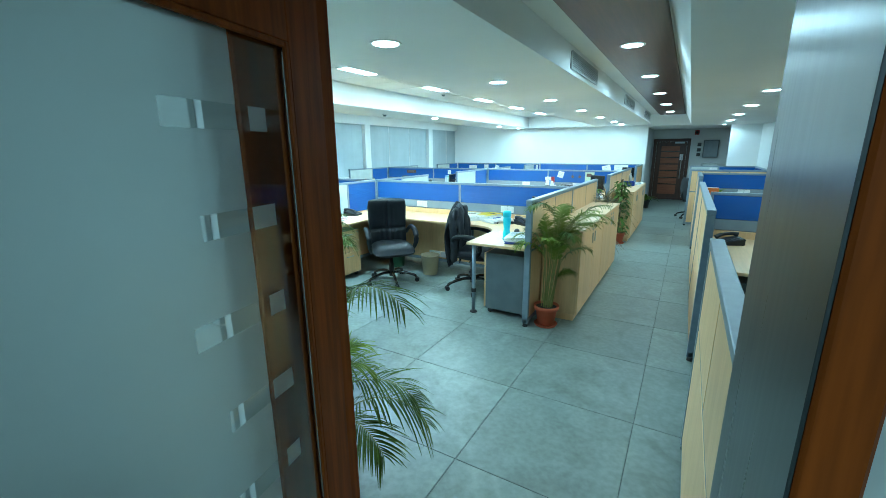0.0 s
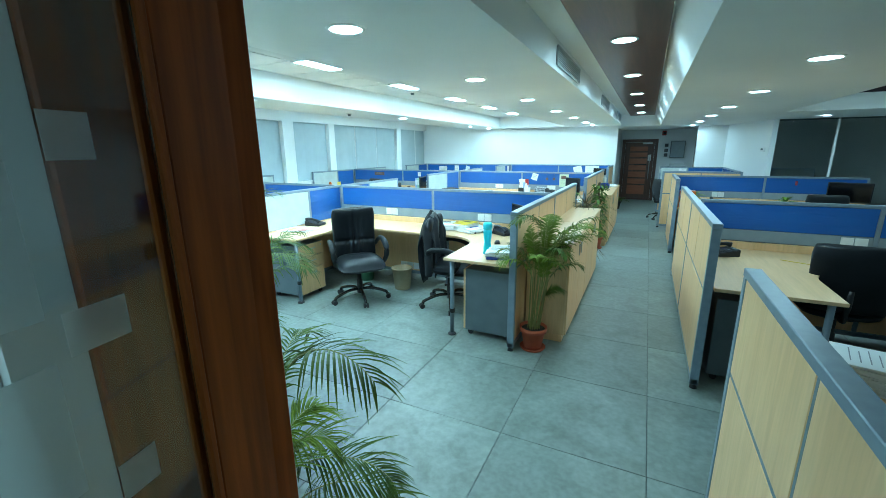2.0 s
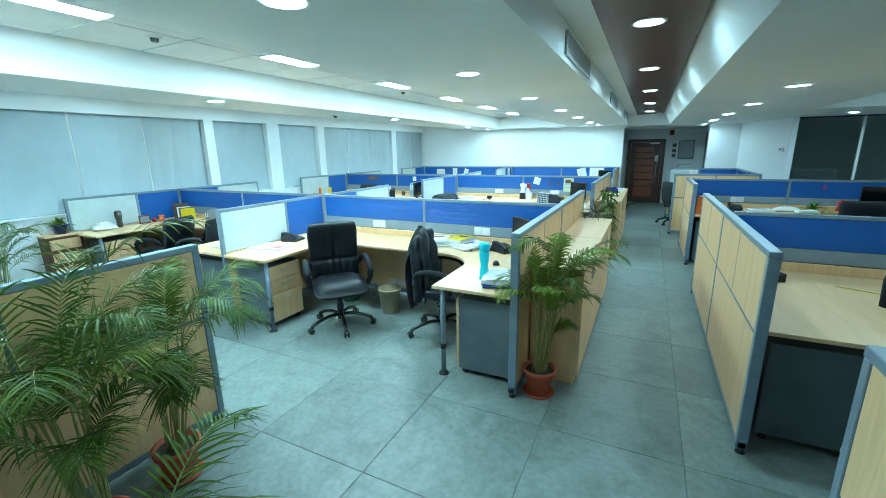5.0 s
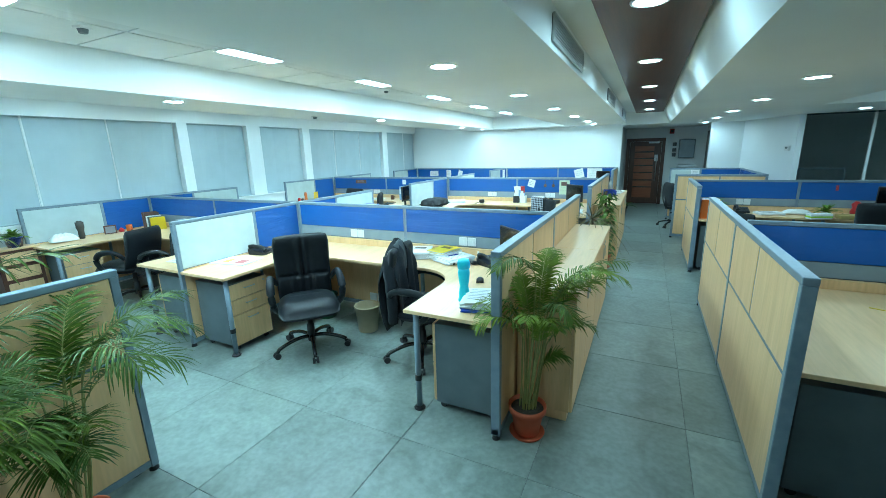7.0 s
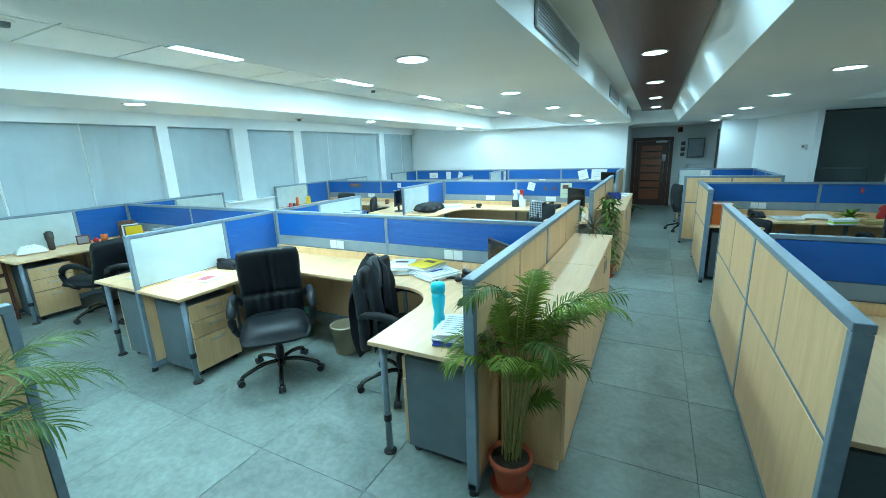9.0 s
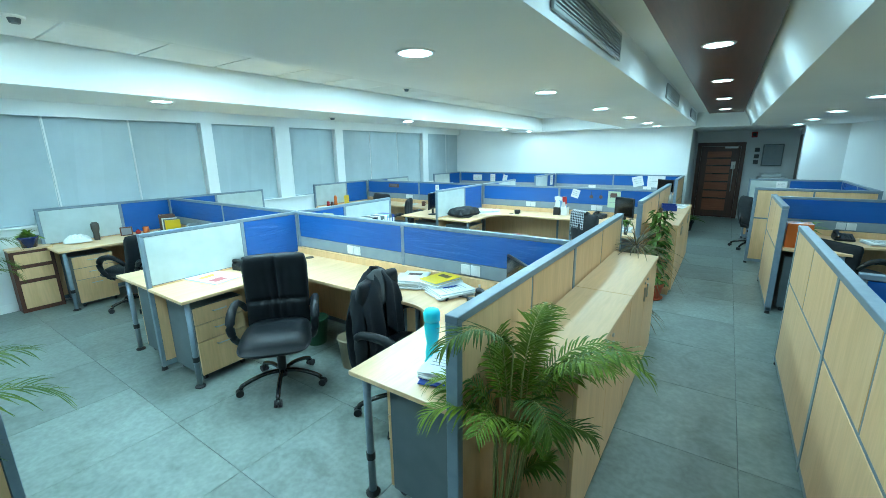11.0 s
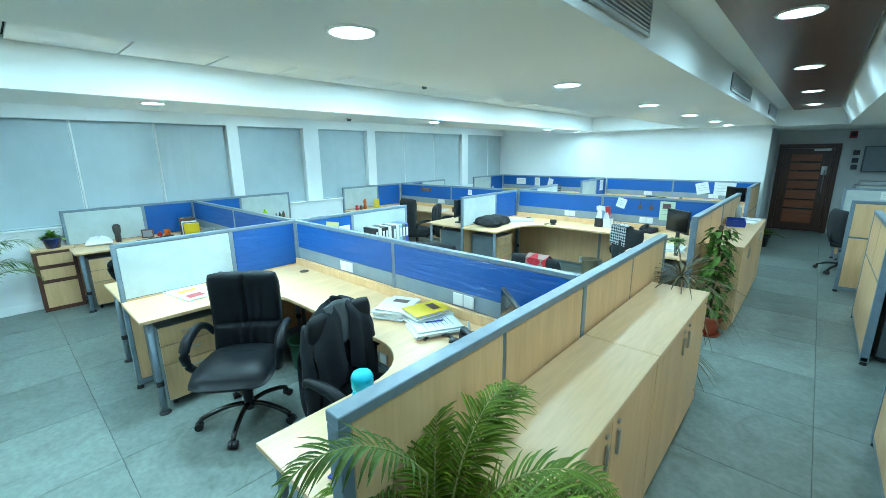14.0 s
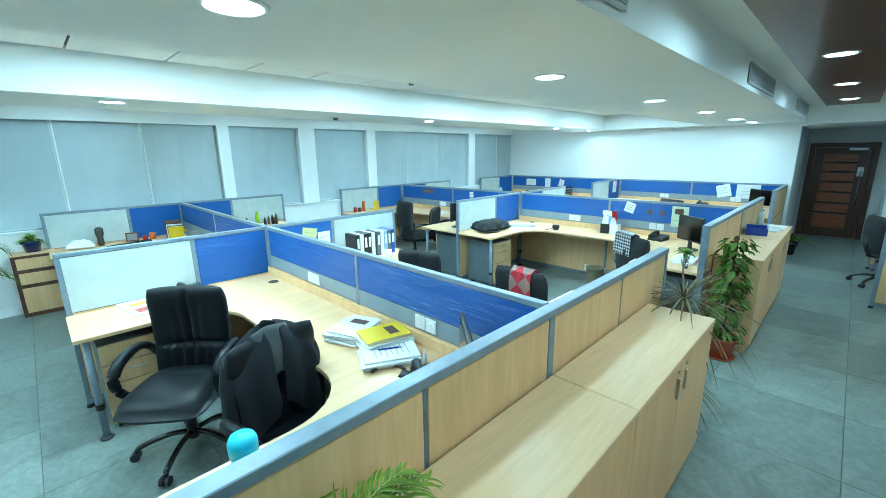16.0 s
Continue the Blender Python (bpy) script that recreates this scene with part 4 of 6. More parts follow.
def jacket(x, y, face):
    """Hung over a chair back by its shoulders: the long back panel behind, the open fronts and lining before it."""
    t = thing("jacket", "dark grey suit jacket draped over a chair back", "jacket", "", x, y, 0, face - 90)

    def crest(u):
        return 1.06 - 0.115 * abs(u) ** 1.4 - 0.05 * abs(u) ** 6

    def rear(u, v, s):
        h = (v + 1) / 2
        d = (1 - h)
        drop = 0.72 - 0.10 * abs(u) ** 2 + 0.03 * math.sin(u * 3 + 1)
        fold = 0.020 * math.sin(u * 7.5 + 1.2 + 1.4 * d) * d ** 0.7 + 0.008 * math.sin(u * 15 + h * 5)
        yb = -0.205 - 0.10 * math.sin(min(1.0, d * 2.4) * math.pi / 2) + 0.07 * d + fold
        w = 0.245 - 0.04 * h ** 4 + 0.01 * d - 0.06 * d ** 3
        return (u * w + 0.01 * math.sin(h * 8), yb + s * 0.009 * max(pillow(u, v, 8), 0.3), crest(u) - drop * d)
    part("back_panel", pad(rear, 36, 30), JACKET, t, "", True)

    def front(side):
        def fn(u, v, s):
            h = (v + 1) / 2
            d = 1 - h
            uu = side * (0.58 + 0.42 * u * side - 0.10 * d)
            fold = 0.016 * math.sin(u * 5 + 2 * side + 2.5 * d) * d ** 0.6
            yb = -0.205 + 0.085 * math.sin(min(1.0, d * 3.5) * math.pi / 2) + 0.02 * d + fold
            return (uu * 0.24, yb + s * 0.008 * max(pillow(u, v, 8), 0.3), crest(uu) - (0.50 + 0.07 * u * side) * d)
        return fn
    for side in (-1, 1):
        part("front_panel", pad(front(side), 18, 22), JACKET, t, "", True)

    def lining(u, v, s):
        h = (v + 1) / 2
        return (u * 0.09 * (0.5 + 0.6 * h), -0.125 - 0.055 * h ** 3 + s * 0.005 + 0.006 * math.sin(u * 6 + h * 4), 0.80 + 0.235 * h - 0.02 * u * u)
    part("lining", pad(lining, 10, 12), LINING, t, "grey satin lining at the neck", True)

    def sleeve(side):
        def ring(k):
            h = k / 14
            return (side * (0.20 + 0.035 * math.sin(h * 2.4)), -0.20 + 0.02 * math.sin(h * 3.0) + 0.03 * h, 0.95 - 0.56 * h)
        return tube([ring(k) for k in range(15)], [0.022 + 0.03 * math.sin(min(1.0, k / 4 + 0.15) * 1.57) - 0.0008 * k + 0.003 * math.sin(k * 2.1) for k in range(15)], 12)
    for side in (-1, 1):
        part("sleeve", sleeve(side), JACKET, t, "", True)


jacket(-2.10, 4.22, 10)


def draped(name, label, x, y, face, u0, u1, ztop, drop, material, yb):
    """A cloth laid over the top of a chair back."""
    t = thing(name, label, "cloth", "", x, y, 0, face - 90)
    bm = bmesh.new()
    rows = []
    path = [(yb + 0.062, ztop - drop), (yb + 0.064, ztop - drop * 0.5), (yb + 0.055, ztop - 0.02), (yb, ztop + 0.012), (yb - 0.055, ztop - 0.02), (yb - 0.062, ztop - drop * 0.7)]
    for i in range(9):
        uu = u0 + (u1 - u0) * i / 8
        rows.append([bm.verts.new((uu, py + 0.004 * math.sin(i * 1.7 + k), pz)) for k, (py, pz) in enumerate(path)])
    for a, b in zip(rows, rows[1:]):
        for k in range(len(path) - 1):
            bm.faces.new((a[k], a[k + 1], b[k + 1], b[k]))
    bm.normal_update()
    bmesh.ops.solidify(bm, geom=list(bm.faces), thickness=0.004)
    part("cloth", bm, material, t)


def pattern(name, c1, c2, scale):
    m = mat(name, c1, 0.85)
    n, l = m.node_tree.nodes, m.node_tree.links
    co = n.new("ShaderNodeTexCoord")
    mp = n.new("ShaderNodeMapping")
    mp.inputs["Rotation"].default_value = (0, radians(45), 0)
    mp.inputs["Scale"].default_value = scale
    ch = n.new("ShaderNodeTexChecker")
    ch.inputs["Color1"].default_value, ch.inputs["Color2"].default_value = (*c1, 1), (*c2, 1)
    ch.inputs["Scale"].default_value = 1.0
    l.new(co.outputs["Object"], mp.inputs["Vector"])
    l.new(mp.outputs[0], ch.inputs["Vector"])
    l.new(ch.outputs["Color"], n["Principled BSDF"].inputs["Base Color"])
    return m


draped("red_cloth", "red and beige diamond patterned cloth over a chair back", -2.074, 5.912, -92, -0.12, 0.08, 0.965, 0.2, pattern("red_diamonds", (0.50, 0.02, 0.035), (0.30, 0.19, 0.16), (10, 0.01, 10)), -0.19)
draped("checked_scarf", "black and white checked scarf over a chair back", -1.817, 8.106, 58, -0.2, 0.06, 0.985, 0.34, pattern("scarf_check", (0.03, 0.03, 0.035), (0.42, 0.42, 0.44), (40, 0.01, 40)), -0.19)

# ---- plants ----
TERRA = vary(mat("terracotta", rough=0.7), [(0.42, 0.070, 0.026), (0.52, 0.095, 0.038)], (8, 8, 8), bump=0.15, bump_scale=90)
SOIL = vary(mat("potting_soil", rough=0.95), [(0.025, 0.018, 0.012), (0.06, 0.045, 0.03)], (60, 60, 60), bump=0.8, bump_scale=120)
STEM = vary(mat("palm_stem", rough=0.6), [(0.20, 0.21, 0.05), (0.32, 0.29, 0.10)], (10, 10, 10))


def leaf_mat(name, a, b):
    m = vary(mat(name, rough=0.52), [a, b], (7, 7, 7), second=(3, 0.2), island=0.2)
    p = m.node_tree.nodes["Principled BSDF"]
    p.inputs["Specular IOR Level"].default_value = 0.25
    return m


PALM = leaf_mat("palm_leaf", (0.045, 0.10, 0.006), (0.10, 0.16, 0.012))
PALM_Y = leaf_mat("palm_leaf_young", (0.10, 0.165, 0.008), (0.19, 0.265, 0.016))
POTHOS = leaf_mat("climber_leaf", (0.05, 0.115, 0.012), (0.115, 0.205, 0.028))
DRAC = leaf_mat("dracaena_leaf", (0.19, 0.10, 0.06), (0.18, 0.18, 0.085))
SMALLLEAF = leaf_mat("small_plant_leaf", (0.08, 0.19, 0.015), (0.18, 0.32, 0.04))


def leaf_strip(bm, p, d, up, length, width, droop, n=4):
    """A narrow pointed leaf from p along d that droops, folded along its rib."""
    d, up = d.normalized(), up.normalized()
    side = d.cross(up).normalized()
    prev = None
    for i in range(n + 1):
        s = i / n
        c = p + d * (length * s) + Vector((0, 0, -1)) * (droop * length * s * s)
        w = width * (math.sin(math.pi * min(0.98, 0.12 + 0.88 * s)) ** 0.7) * 0.5
        row = [bm.verts.new(c - side * w + up * (w * 0.35)), bm.verts.new(c), bm.verts.new(c + side * w + up * (w * 0.35))]
        if prev:
            bm.faces.new((prev[0], prev[1], row[1], row[0]))
            bm.faces.new((prev[1], prev[2], row[2], row[1]))
        prev = row


def frond(start, azim, rise, length, droop, rnd, leaf_len=0.2, pairs=24, bare=0.3):
    """One arching palm frond: a rib with two rows of leaflets. Returns (leaflets, rib points)."""
    bm = bmesh.new()
    h = Vector((math.cos(azim), math.sin(azim), 0))
    pts = []
    n = 18
    p = Vector(start)
    ang = rise
    for i in range(n + 1):
        pts.append(p.copy())
        ang -= droop / n * (0.4 + 1.6 * i / n)
        p = p + (h * math.cos(ang) + Vector((0, 0, 1)) * math.sin(ang)) * (length / n)
    for k in range(pairs):
        s = bare + (1 - bare) * k / (pairs - 1)
        f = min(s * n, n - 0.001)
        i = int(f)
        q = pts[i].lerp(pts[i + 1], f - i)
        d = (pts[i + 1] - pts[i]).normalized()
        side = d.cross(Vector((0, 0, 1)))
        if side.length < 1e-3:
            side = Vector((-math.sin(azim), math.cos(azim), 0))
        side.normalize()
        up = side.cross(d)
        g = math.sin(math.pi * (0.15 + 0.8 * (s - bare) / (1 - bare))) ** 0.6
        for sg in (-1, 1):
            dd = d * (0.6 + 0.5 * (s - bare)) + side * sg * 0.8 + up * (0.26 + rnd.uniform(-0.16, 0.16))
            leaf_strip(bm, q, dd, up, leaf_len * g * rnd.uniform(0.8, 1.15), 0.0066 + 0.0036 * g, rnd.uniform(0.2, 0.75), 4)
    return bm, pts


def pot(t, r=0.125, h=0.2, material=None, saucer=True):
    base = 0.018 if saucer else 0.0
    if saucer:
        part("saucer", lathe([(0, 0), (r * 0.9, 0), (r * 1.02, 0.02), (r * 0.98, 0.022), (r * 0.86, 0.008), (0, 0.008)], 28), material or TERRA, t, "", True)
    part("pot", lathe([(0, base), (r * 0.70, base), (r * 0.92, base + h * 0.78), (r * 0.93, base + h * 0.79), (r * 1.06, base + h * 0.79), (r * 1.08, base + h), (r * 0.98, base + h), (r * 0.92, base + h * 0.86), (0, base + h * 0.86)], 32), material or TERRA, t, "", True)
    part("soil", lathe([(0, base + h * 0.90), (r * 0.5, base + h * 0.905), (r * 0.93, base + h * 0.88)], 20), SOIL, t)
    return base + h * 0.88


def palm(x, y, seed, n, height, label, spread=1.0, lean=(0, 0), young=0.3, extra=(), bend=(45, 100), leaf=0.155, low=0.52, rise=(48, 82)):
    """extra: further fronds as (direction in degrees, height of their start, rise in degrees, length, droop in degrees, reach)."""
    t = thing("potted_palm", label, "potted plant", "areca palms", x, y, 0, 0)
    z = pot(t, 0.108, 0.185)
    rnd = random.Random(seed)
    fronds = []
    for k in range(n):
        tall = height * (low + (1 - low) * ((k * 7) % n) / n) * rnd.uniform(0.92, 1.05)
        fronds.append((math.degrees(2 * math.pi * (k * 0.618 + rnd.uniform(-0.06, 0.06))), z + tall * 0.56, rnd.uniform(*rise), tall * rnd.uniform(0.42, 0.56) * spread, rnd.uniform(*bend), 0.05 * tall))
    for az, z1, rise, length, droop, reach in fronds + list(extra):
        a = radians(az)
        top = Vector(((0.03 + reach) * math.cos(a) + lean[0] * z1, (0.03 + reach) * math.sin(a) + lean[1] * z1, z1))
        foot = Vector((0.05 * math.cos(a) * rnd.uniform(0.3, 1), 0.05 * math.sin(a) * rnd.uniform(0.3, 1), z - 0.01))
        midp = foot.lerp(top, 0.5) + Vector((rnd.uniform(-0.012, 0.012), rnd.uniform(-0.012, 0.012), 0))
        bm, pts = frond(top, a + rnd.uniform(-0.15, 0.15), radians(rise), length, radians(droop), rnd, leaf_len=leaf * spread, pairs=27, bare=0.12)
        f = part("frond", bm, PALM_Y if rnd.random() < young else PALM, t)
        q = smooth_path([foot, midp, top], 4)
        full = q + pts[1:]
        part("rib", tube(full, [0.0048 - 0.0035 * i / (len(full) - 1) for i in range(len(full))], 5), STEM, f)
    return t


palm(-1.01, 3.60, 3, 19, 1.16, "areca palm in a terracotta pot beside the aisle cabinet", 0.86, (0.05, 0.03), 0.5, ((8, 0.90, 58, 0.46, 85, 0.06), (40, 0.86, 64, 0.46, 85, 0.04), (-40, 0.80, 64, 0.36, 95, 0.03), (246, 1.04, 58, 0.40, 85, 0.01), (95, 0.88, 72, 0.42, 70, 0.03), (20, 0.46, 60, 0.16, 60, 0.02)), (45, 95), 0.15, 0.70, (58, 86))
palm(-2.62, 1.98, 11, 18, 1.30, "areca palm in a terracotta pot by the low partition", 1.0, (0.03, 0.03), 0.1, ((40, 0.75, 60, 0.5, 80, 0.06),), (50, 105), 0.19)
palm(-2.45, 1.55, 21, 24, 1.42, "areca palm in a terracotta pot near the entrance", 1.05, (-0.04, -0.05), 0.05, (), (50, 105), 0.21, 0.45)
palm(-1.52, 1.27, 31, 7, 0.95, "low areca palm in a terracotta pot near the entrance", 1.1, (-0.05, 0), 0.45, ((2, 0.84, 60, 0.58, 85, 0.12), (12, 0.28, 50, 0.58, 95, 0.08), (25, 0.42, 35, 0.5, 80, 0.06), (-8, 0.30, 30, 0.42, 70, 0.08), (110, 0.6, 60, 0.6, 90, 0.05)), (45, 100), 0.2)
palm(-6.78, 2.58, 41, 14, 1.3, "areca palm in a terracotta pot under the windows", 1.15, (0, 0.05), 0.3, ((75, 0.78, 55, 0.62, 90, 0.06), (100, 0.5, 42, 0.6, 95, 0.06), (60, 0.6, 50, 0.6, 90, 0.05)))


def climber(x, y):
    t = thing("climbing_plant", "green climbing pothos on a pole in a terracotta pot", "potted plant", "", x, y)
    z = pot(t, 0.12, 0.19)
    part("moss_pole", cyl((0, 0, z - 0.02), (0, 0, 1.13), 0.02, 0.016, 10), mat("moss_pole", (0.09, 0.055, 0.03), 0.95), t)
    rnd = random.Random(8)
    for k in range(260):
        h = rnd.uniform(0.02, 1.0)
        a = rnd.uniform(0, 2 * math.pi)
        r = rnd.uniform(0.03, 0.13) * (1.15 - 0.35 * h)
        c = Vector((r * math.cos(a), r * math.sin(a), z + 0.02 + h * 0.90))
        bm = bmesh.new()
        d = Vector((math.cos(a), math.sin(a), rnd.uniform(-0.9, 0.1)))
        leaf_strip(bm, c, d, Vector((0.3 * rnd.uniform(-1, 1), 0.3 * rnd.uniform(-1, 1), 1)), rnd.uniform(0.055, 0.095), rnd.uniform(0.04, 0.06), 0.3, 4)
        part("leaf", bm, POTHOS, t)
    for k in range(4):
        a = k * 1.6
        part("vine", tube([(0.02 * math.cos(a + s), 0.02 * math.sin(a + s), z + 0.12 * s * 1.1) for s in range(6)], 0.004, 5), STEM, t)


climber(-0.95, 7.68)


def dracaena(x, y, z0, label):
    t = thing("dracaena_plant", label, "potted plant", "", x, y)
    z = pot(t, 0.115, 0.18)
    part("trunk", tube([(0, 0, z - 0.01), (0.012, 0.005, 0.45), (0, -0.01, z0)], [0.014, 0.012, 0.011], 8), mat("dracaena_trunk", (0.14, 0.10, 0.07), 0.8), t)
    rnd = random.Random(12)
    for k in range(84):
        a = k * 2.4
        el = rnd.uniform(-0.5, 1.0)
        bm = bmesh.new()
        d = Vector((math.cos(a) * math.cos(el), math.sin(a) * math.cos(el), math.sin(el)))
        leaf_strip(bm, Vector((0, -0.01, z0 - 0.03 + 0.05 * rnd.random())), d, Vector((0, 0, 1)) if el < 0.9 else Vector((-math.cos(a), -math.sin(a), 0.4)), rnd.uniform(0.30, 0.50), 0.012, 0.4 if el > 0 else 0.7, 6)
        part("leaf", bm, DRAC, t)
    for k in range(30):
        a = k * 2.4 + 0.5
        bm = bmesh.new()
        d = Vector((math.cos(a), math.sin(a), 0.25))
        leaf_strip(bm, Vector((0, 0, 0.34)), d, Vector((0, 0, 1)), 0.34, 0.017, 0.75, 6)
        part("leaf", bm, DRAC, t)


dracaena(-0.98, 6.33, 0.93, "thin-leaved dracaena in a terracotta pot at the cabinet end")
POT_BLUE = mat("blue_glazed_pot", (0.006, 0.018, 0.11), 0.15, coat=0.5)


def bushy(x, y, z, seed, r, n, label, pot_r=0.07, pot_h=0.11, pot_mat=None, width=0.03, leafm=None):
    t = thing("small_potted_plant", label, "potted plant", "", x, y, z)
    zz = pot(t, pot_r, pot_h, pot_mat, False)
    rnd = random.Random(seed)
    for k in range(n):
        a = k * 2.4
        el = rnd.uniform(0.25, 1.35)
        d = Vector((math.cos(a) * math.cos(el), math.sin(a) * math.cos(el), math.sin(el)))
        bm = bmesh.new()
        leaf_strip(bm, Vector((0, 0, zz)), d, Vector((-math.cos(a) * math.sin(el), -math.sin(a) * math.sin(el), math.cos(el))), r * rnd.uniform(0.7, 1.2), width, 0.45, 5)
        part("leaf", bm, leafm or SMALLLEAF, t)


bushy(-7.178, 3.374, 0.772, 4, 0.17, 52, "leafy plant in a dark blue glazed pot on a drawer unit", 0.095, 0.13, POT_BLUE, 0.038)
bushy(1.75, 8.50, 0.75, 6, 0.20, 44, "small leafy desk plant in a white pot", 0.05, 0.07, PLASTIC_W)
bushy(0.50, 8.62, 0.75, 7, 0.24, 34, "small leafy desk plant in a dark pot", 0.055, 0.1, PLASTIC_K)
bushy(-1.334, 7.77, 0.75, 9, 0.12, 18, "small money plant in a water bottle on the desk", 0.03, 0.16, mat("clear_bottle", (0.5, 0.6, 0.6), 0.1, transmission=0.8), 0.045)
bushy(-0.95, 12.9, 0.0, 10, 0.42, 18, "dark green floor plant in a black pot at the wall corner", 0.12, 0.22, PLASTIC_K, 0.07, POTHOS)
bushy(-7.055, 6.251, 0.75, 14, 0.11, 16, "small desk plant in a dark pot", 0.04, 0.07, PLASTIC_K)
bushy(1.05, 12.2, 0.75, 15, 0.12, 20, "small leafy desk plant in a dark pot", 0.05, 0.1, PLASTIC_K)

# ---- things on and under the desks ----
PAPER = vary(mat("paper", rough=0.8), [(0.72, 0.74, 0.74), (0.78, 0.79, 0.79)], (9, 9, 9))
INK = mat("grey_print", (0.25, 0.26, 0.28), 0.8)
SCREEN = mat("dark_screen", (0.004, 0.004, 0.005), 0.12)
TEAL = mat("teal_bottle_plastic", (0.0, 0.60, 0.70), 0.4, coat=0.1)
YELLOW = mat("yellow_cover", (0.75, 0.50, 0.01), 0.4)
RED = mat("red_plastic_glossy", (0.45, 0.02, 0.02), 0.3)
ORANGE = mat("orange_plastic", (0.65, 0.13, 0.02), 0.35)
BEIGE = vary(mat("beige_bin_plastic", rough=0.5), [(0.38, 0.30, 0.19), (0.43, 0.34, 0.22)], (9, 9, 9))
NAVY = mat("blue_plastic", (0.01, 0.05, 0.33), 0.35)
LIGHTBLUE = mat("pale_blue_folder", (0.25, 0.42, 0.62), 0.5)
GREEN = mat("lime_plastic", (0.35, 0.60, 0.03), 0.35)
BROWN = mat("brown_cover", (0.11, 0.05, 0.035), 0.5)
REDWOOD = vary(mat("red_brown_wood", rough=0.45), [(0.10, 0.030, 0.018), (0.15, 0.048, 0.028)], (20, 20, 3), second=(3, 0.1))
DESK = 0.751


def sheets(x, y, rz, w, d, n, label, z=DESK, cover=None, seed=1, name="paper_stack", base=None):
    """A loose pile of paper, every few sheets turned a little."""
    t = thing(name, label, "papers", "", x, y, z, rz)
    rnd = random.Random(seed)
    zz = 0.0
    for k in range(n):
        h = rnd.uniform(0.004, 0.010)
        bm = box((-w / 2, -d / 2, zz), (w / 2, d / 2, zz + h), 0.001)
        p = part("paper_layer", bm, cover if cover and k == n - 1 else base if base and k < 3 else PAPER, t)
        p.matrix_basis = pose(rnd.uniform(-0.012, 0.012), rnd.uniform(-0.012, 0.012), 0, 0, 0, rnd.uniform(-8, 8))
        zz += h + 0.0005
    for k in range(7):
        part("print_line", box((-w * 0.36, d * (0.34 - 0.1 * k) - 0.002, zz), (w * (0.3 - 0.1 * (k % 2)), d * (0.34 - 0.1 * k) + 0.002, zz + 0.0006)), INK, t)
    return t, zz


def book(x, y, z, rz, w, d, h, material, label, upright=False):
    t = thing("book", label, "book", "", x, y, z, rz)
    if upright:
        part("page_block", box((-w / 2 + 0.004, -d / 2, 0.003), (w / 2 - 0.004, d / 2 - 0.006, h - 0.003)), PAPER, t)
        part("cover", box((-w / 2, -d / 2, 0), (-w / 2 + 0.004, d / 2, h), 0.001), material, t)
        part("cover", box((w / 2 - 0.004, -d / 2, 0), (w / 2, d / 2, h), 0.001), material, t)
        part("spine", box((-w / 2, -d / 2 - 0.004, 0), (w / 2, -d / 2, h), 0.001), material, t)
    else:
        part("page_block", box((-w / 2, -d / 2, 0.003), (w / 2 - 0.004, d / 2 - 0.004, h - 0.003)), PAPER, t)
        part("cover", box((-w / 2 - 0.003, -d / 2 - 0.003, h - 0.003), (w / 2, d / 2, h), 0.001), material, t)
        part("cover", box((-w / 2 - 0.003, -d / 2 - 0.003, 0), (w / 2, d / 2, 0.003), 0.001), material, t)
        part("title_patch", box((-w * 0.3, d * 0.08, h), (w * 0.25, d * 0.3, h + 0.0006)), BROWN, t)
    return t


def phone(x, y, rz, label="black desk telephone with handset on the desk"):
    t = thing("desk_phone", label, "telephone", "desk telephones", x, y, DESK, rz)
    bm = bmesh.new()
    v = [bm.verts.new(p) for p in ((-0.09, -0.1, 0), (0.09, -0.1, 0), (0.09, 0.1, 0), (-0.09, 0.1, 0), (-0.09, -0.1, 0.025), (0.09, -0.1, 0.025), (0.09, 0.1, 0.065), (-0.09, 0.1, 0.065))]
    for f in ((3, 2, 1, 0), (4, 5, 6, 7), (0, 1, 5, 4), (1, 2, 6, 5), (2, 3, 7, 6), (3, 0, 4, 7)):
        bm.faces.new([v[i] for i in f])
    bmesh.ops.bevel(bm, geom=list(bm.edges), offset=0.005, segments=2, affect="EDGES")
    part("body", bm, PLASTIC_K, t)
    q = smooth_path([(-0.06, -0.095, 0.045), (-0.06, -0.05, 0.075), (-0.06, 0.04, 0.09), (-0.06, 0.09, 0.078)], 4)
    part("handset", tube(q, [0.026 - 0.011 * math.sin(math.pi * i / (len(q) - 1)) for i in range(len(q))], 10), PLASTIC_K, t, "", True)
    for i in range(3):
        for j in range(4):
            part("key", box((0.0 + i * 0.025, -0.07 + j * 0.028, 0.032 + j * 0.0057), (0.016 + i * 0.025, -0.052 + j * 0.028, 0.04 + j * 0.0057), 0.002), DARKGREY, t)
    part("display", box((0.0, 0.055, 0.058), (0.07, 0.085, 0.066)), GREY, t)
    return t


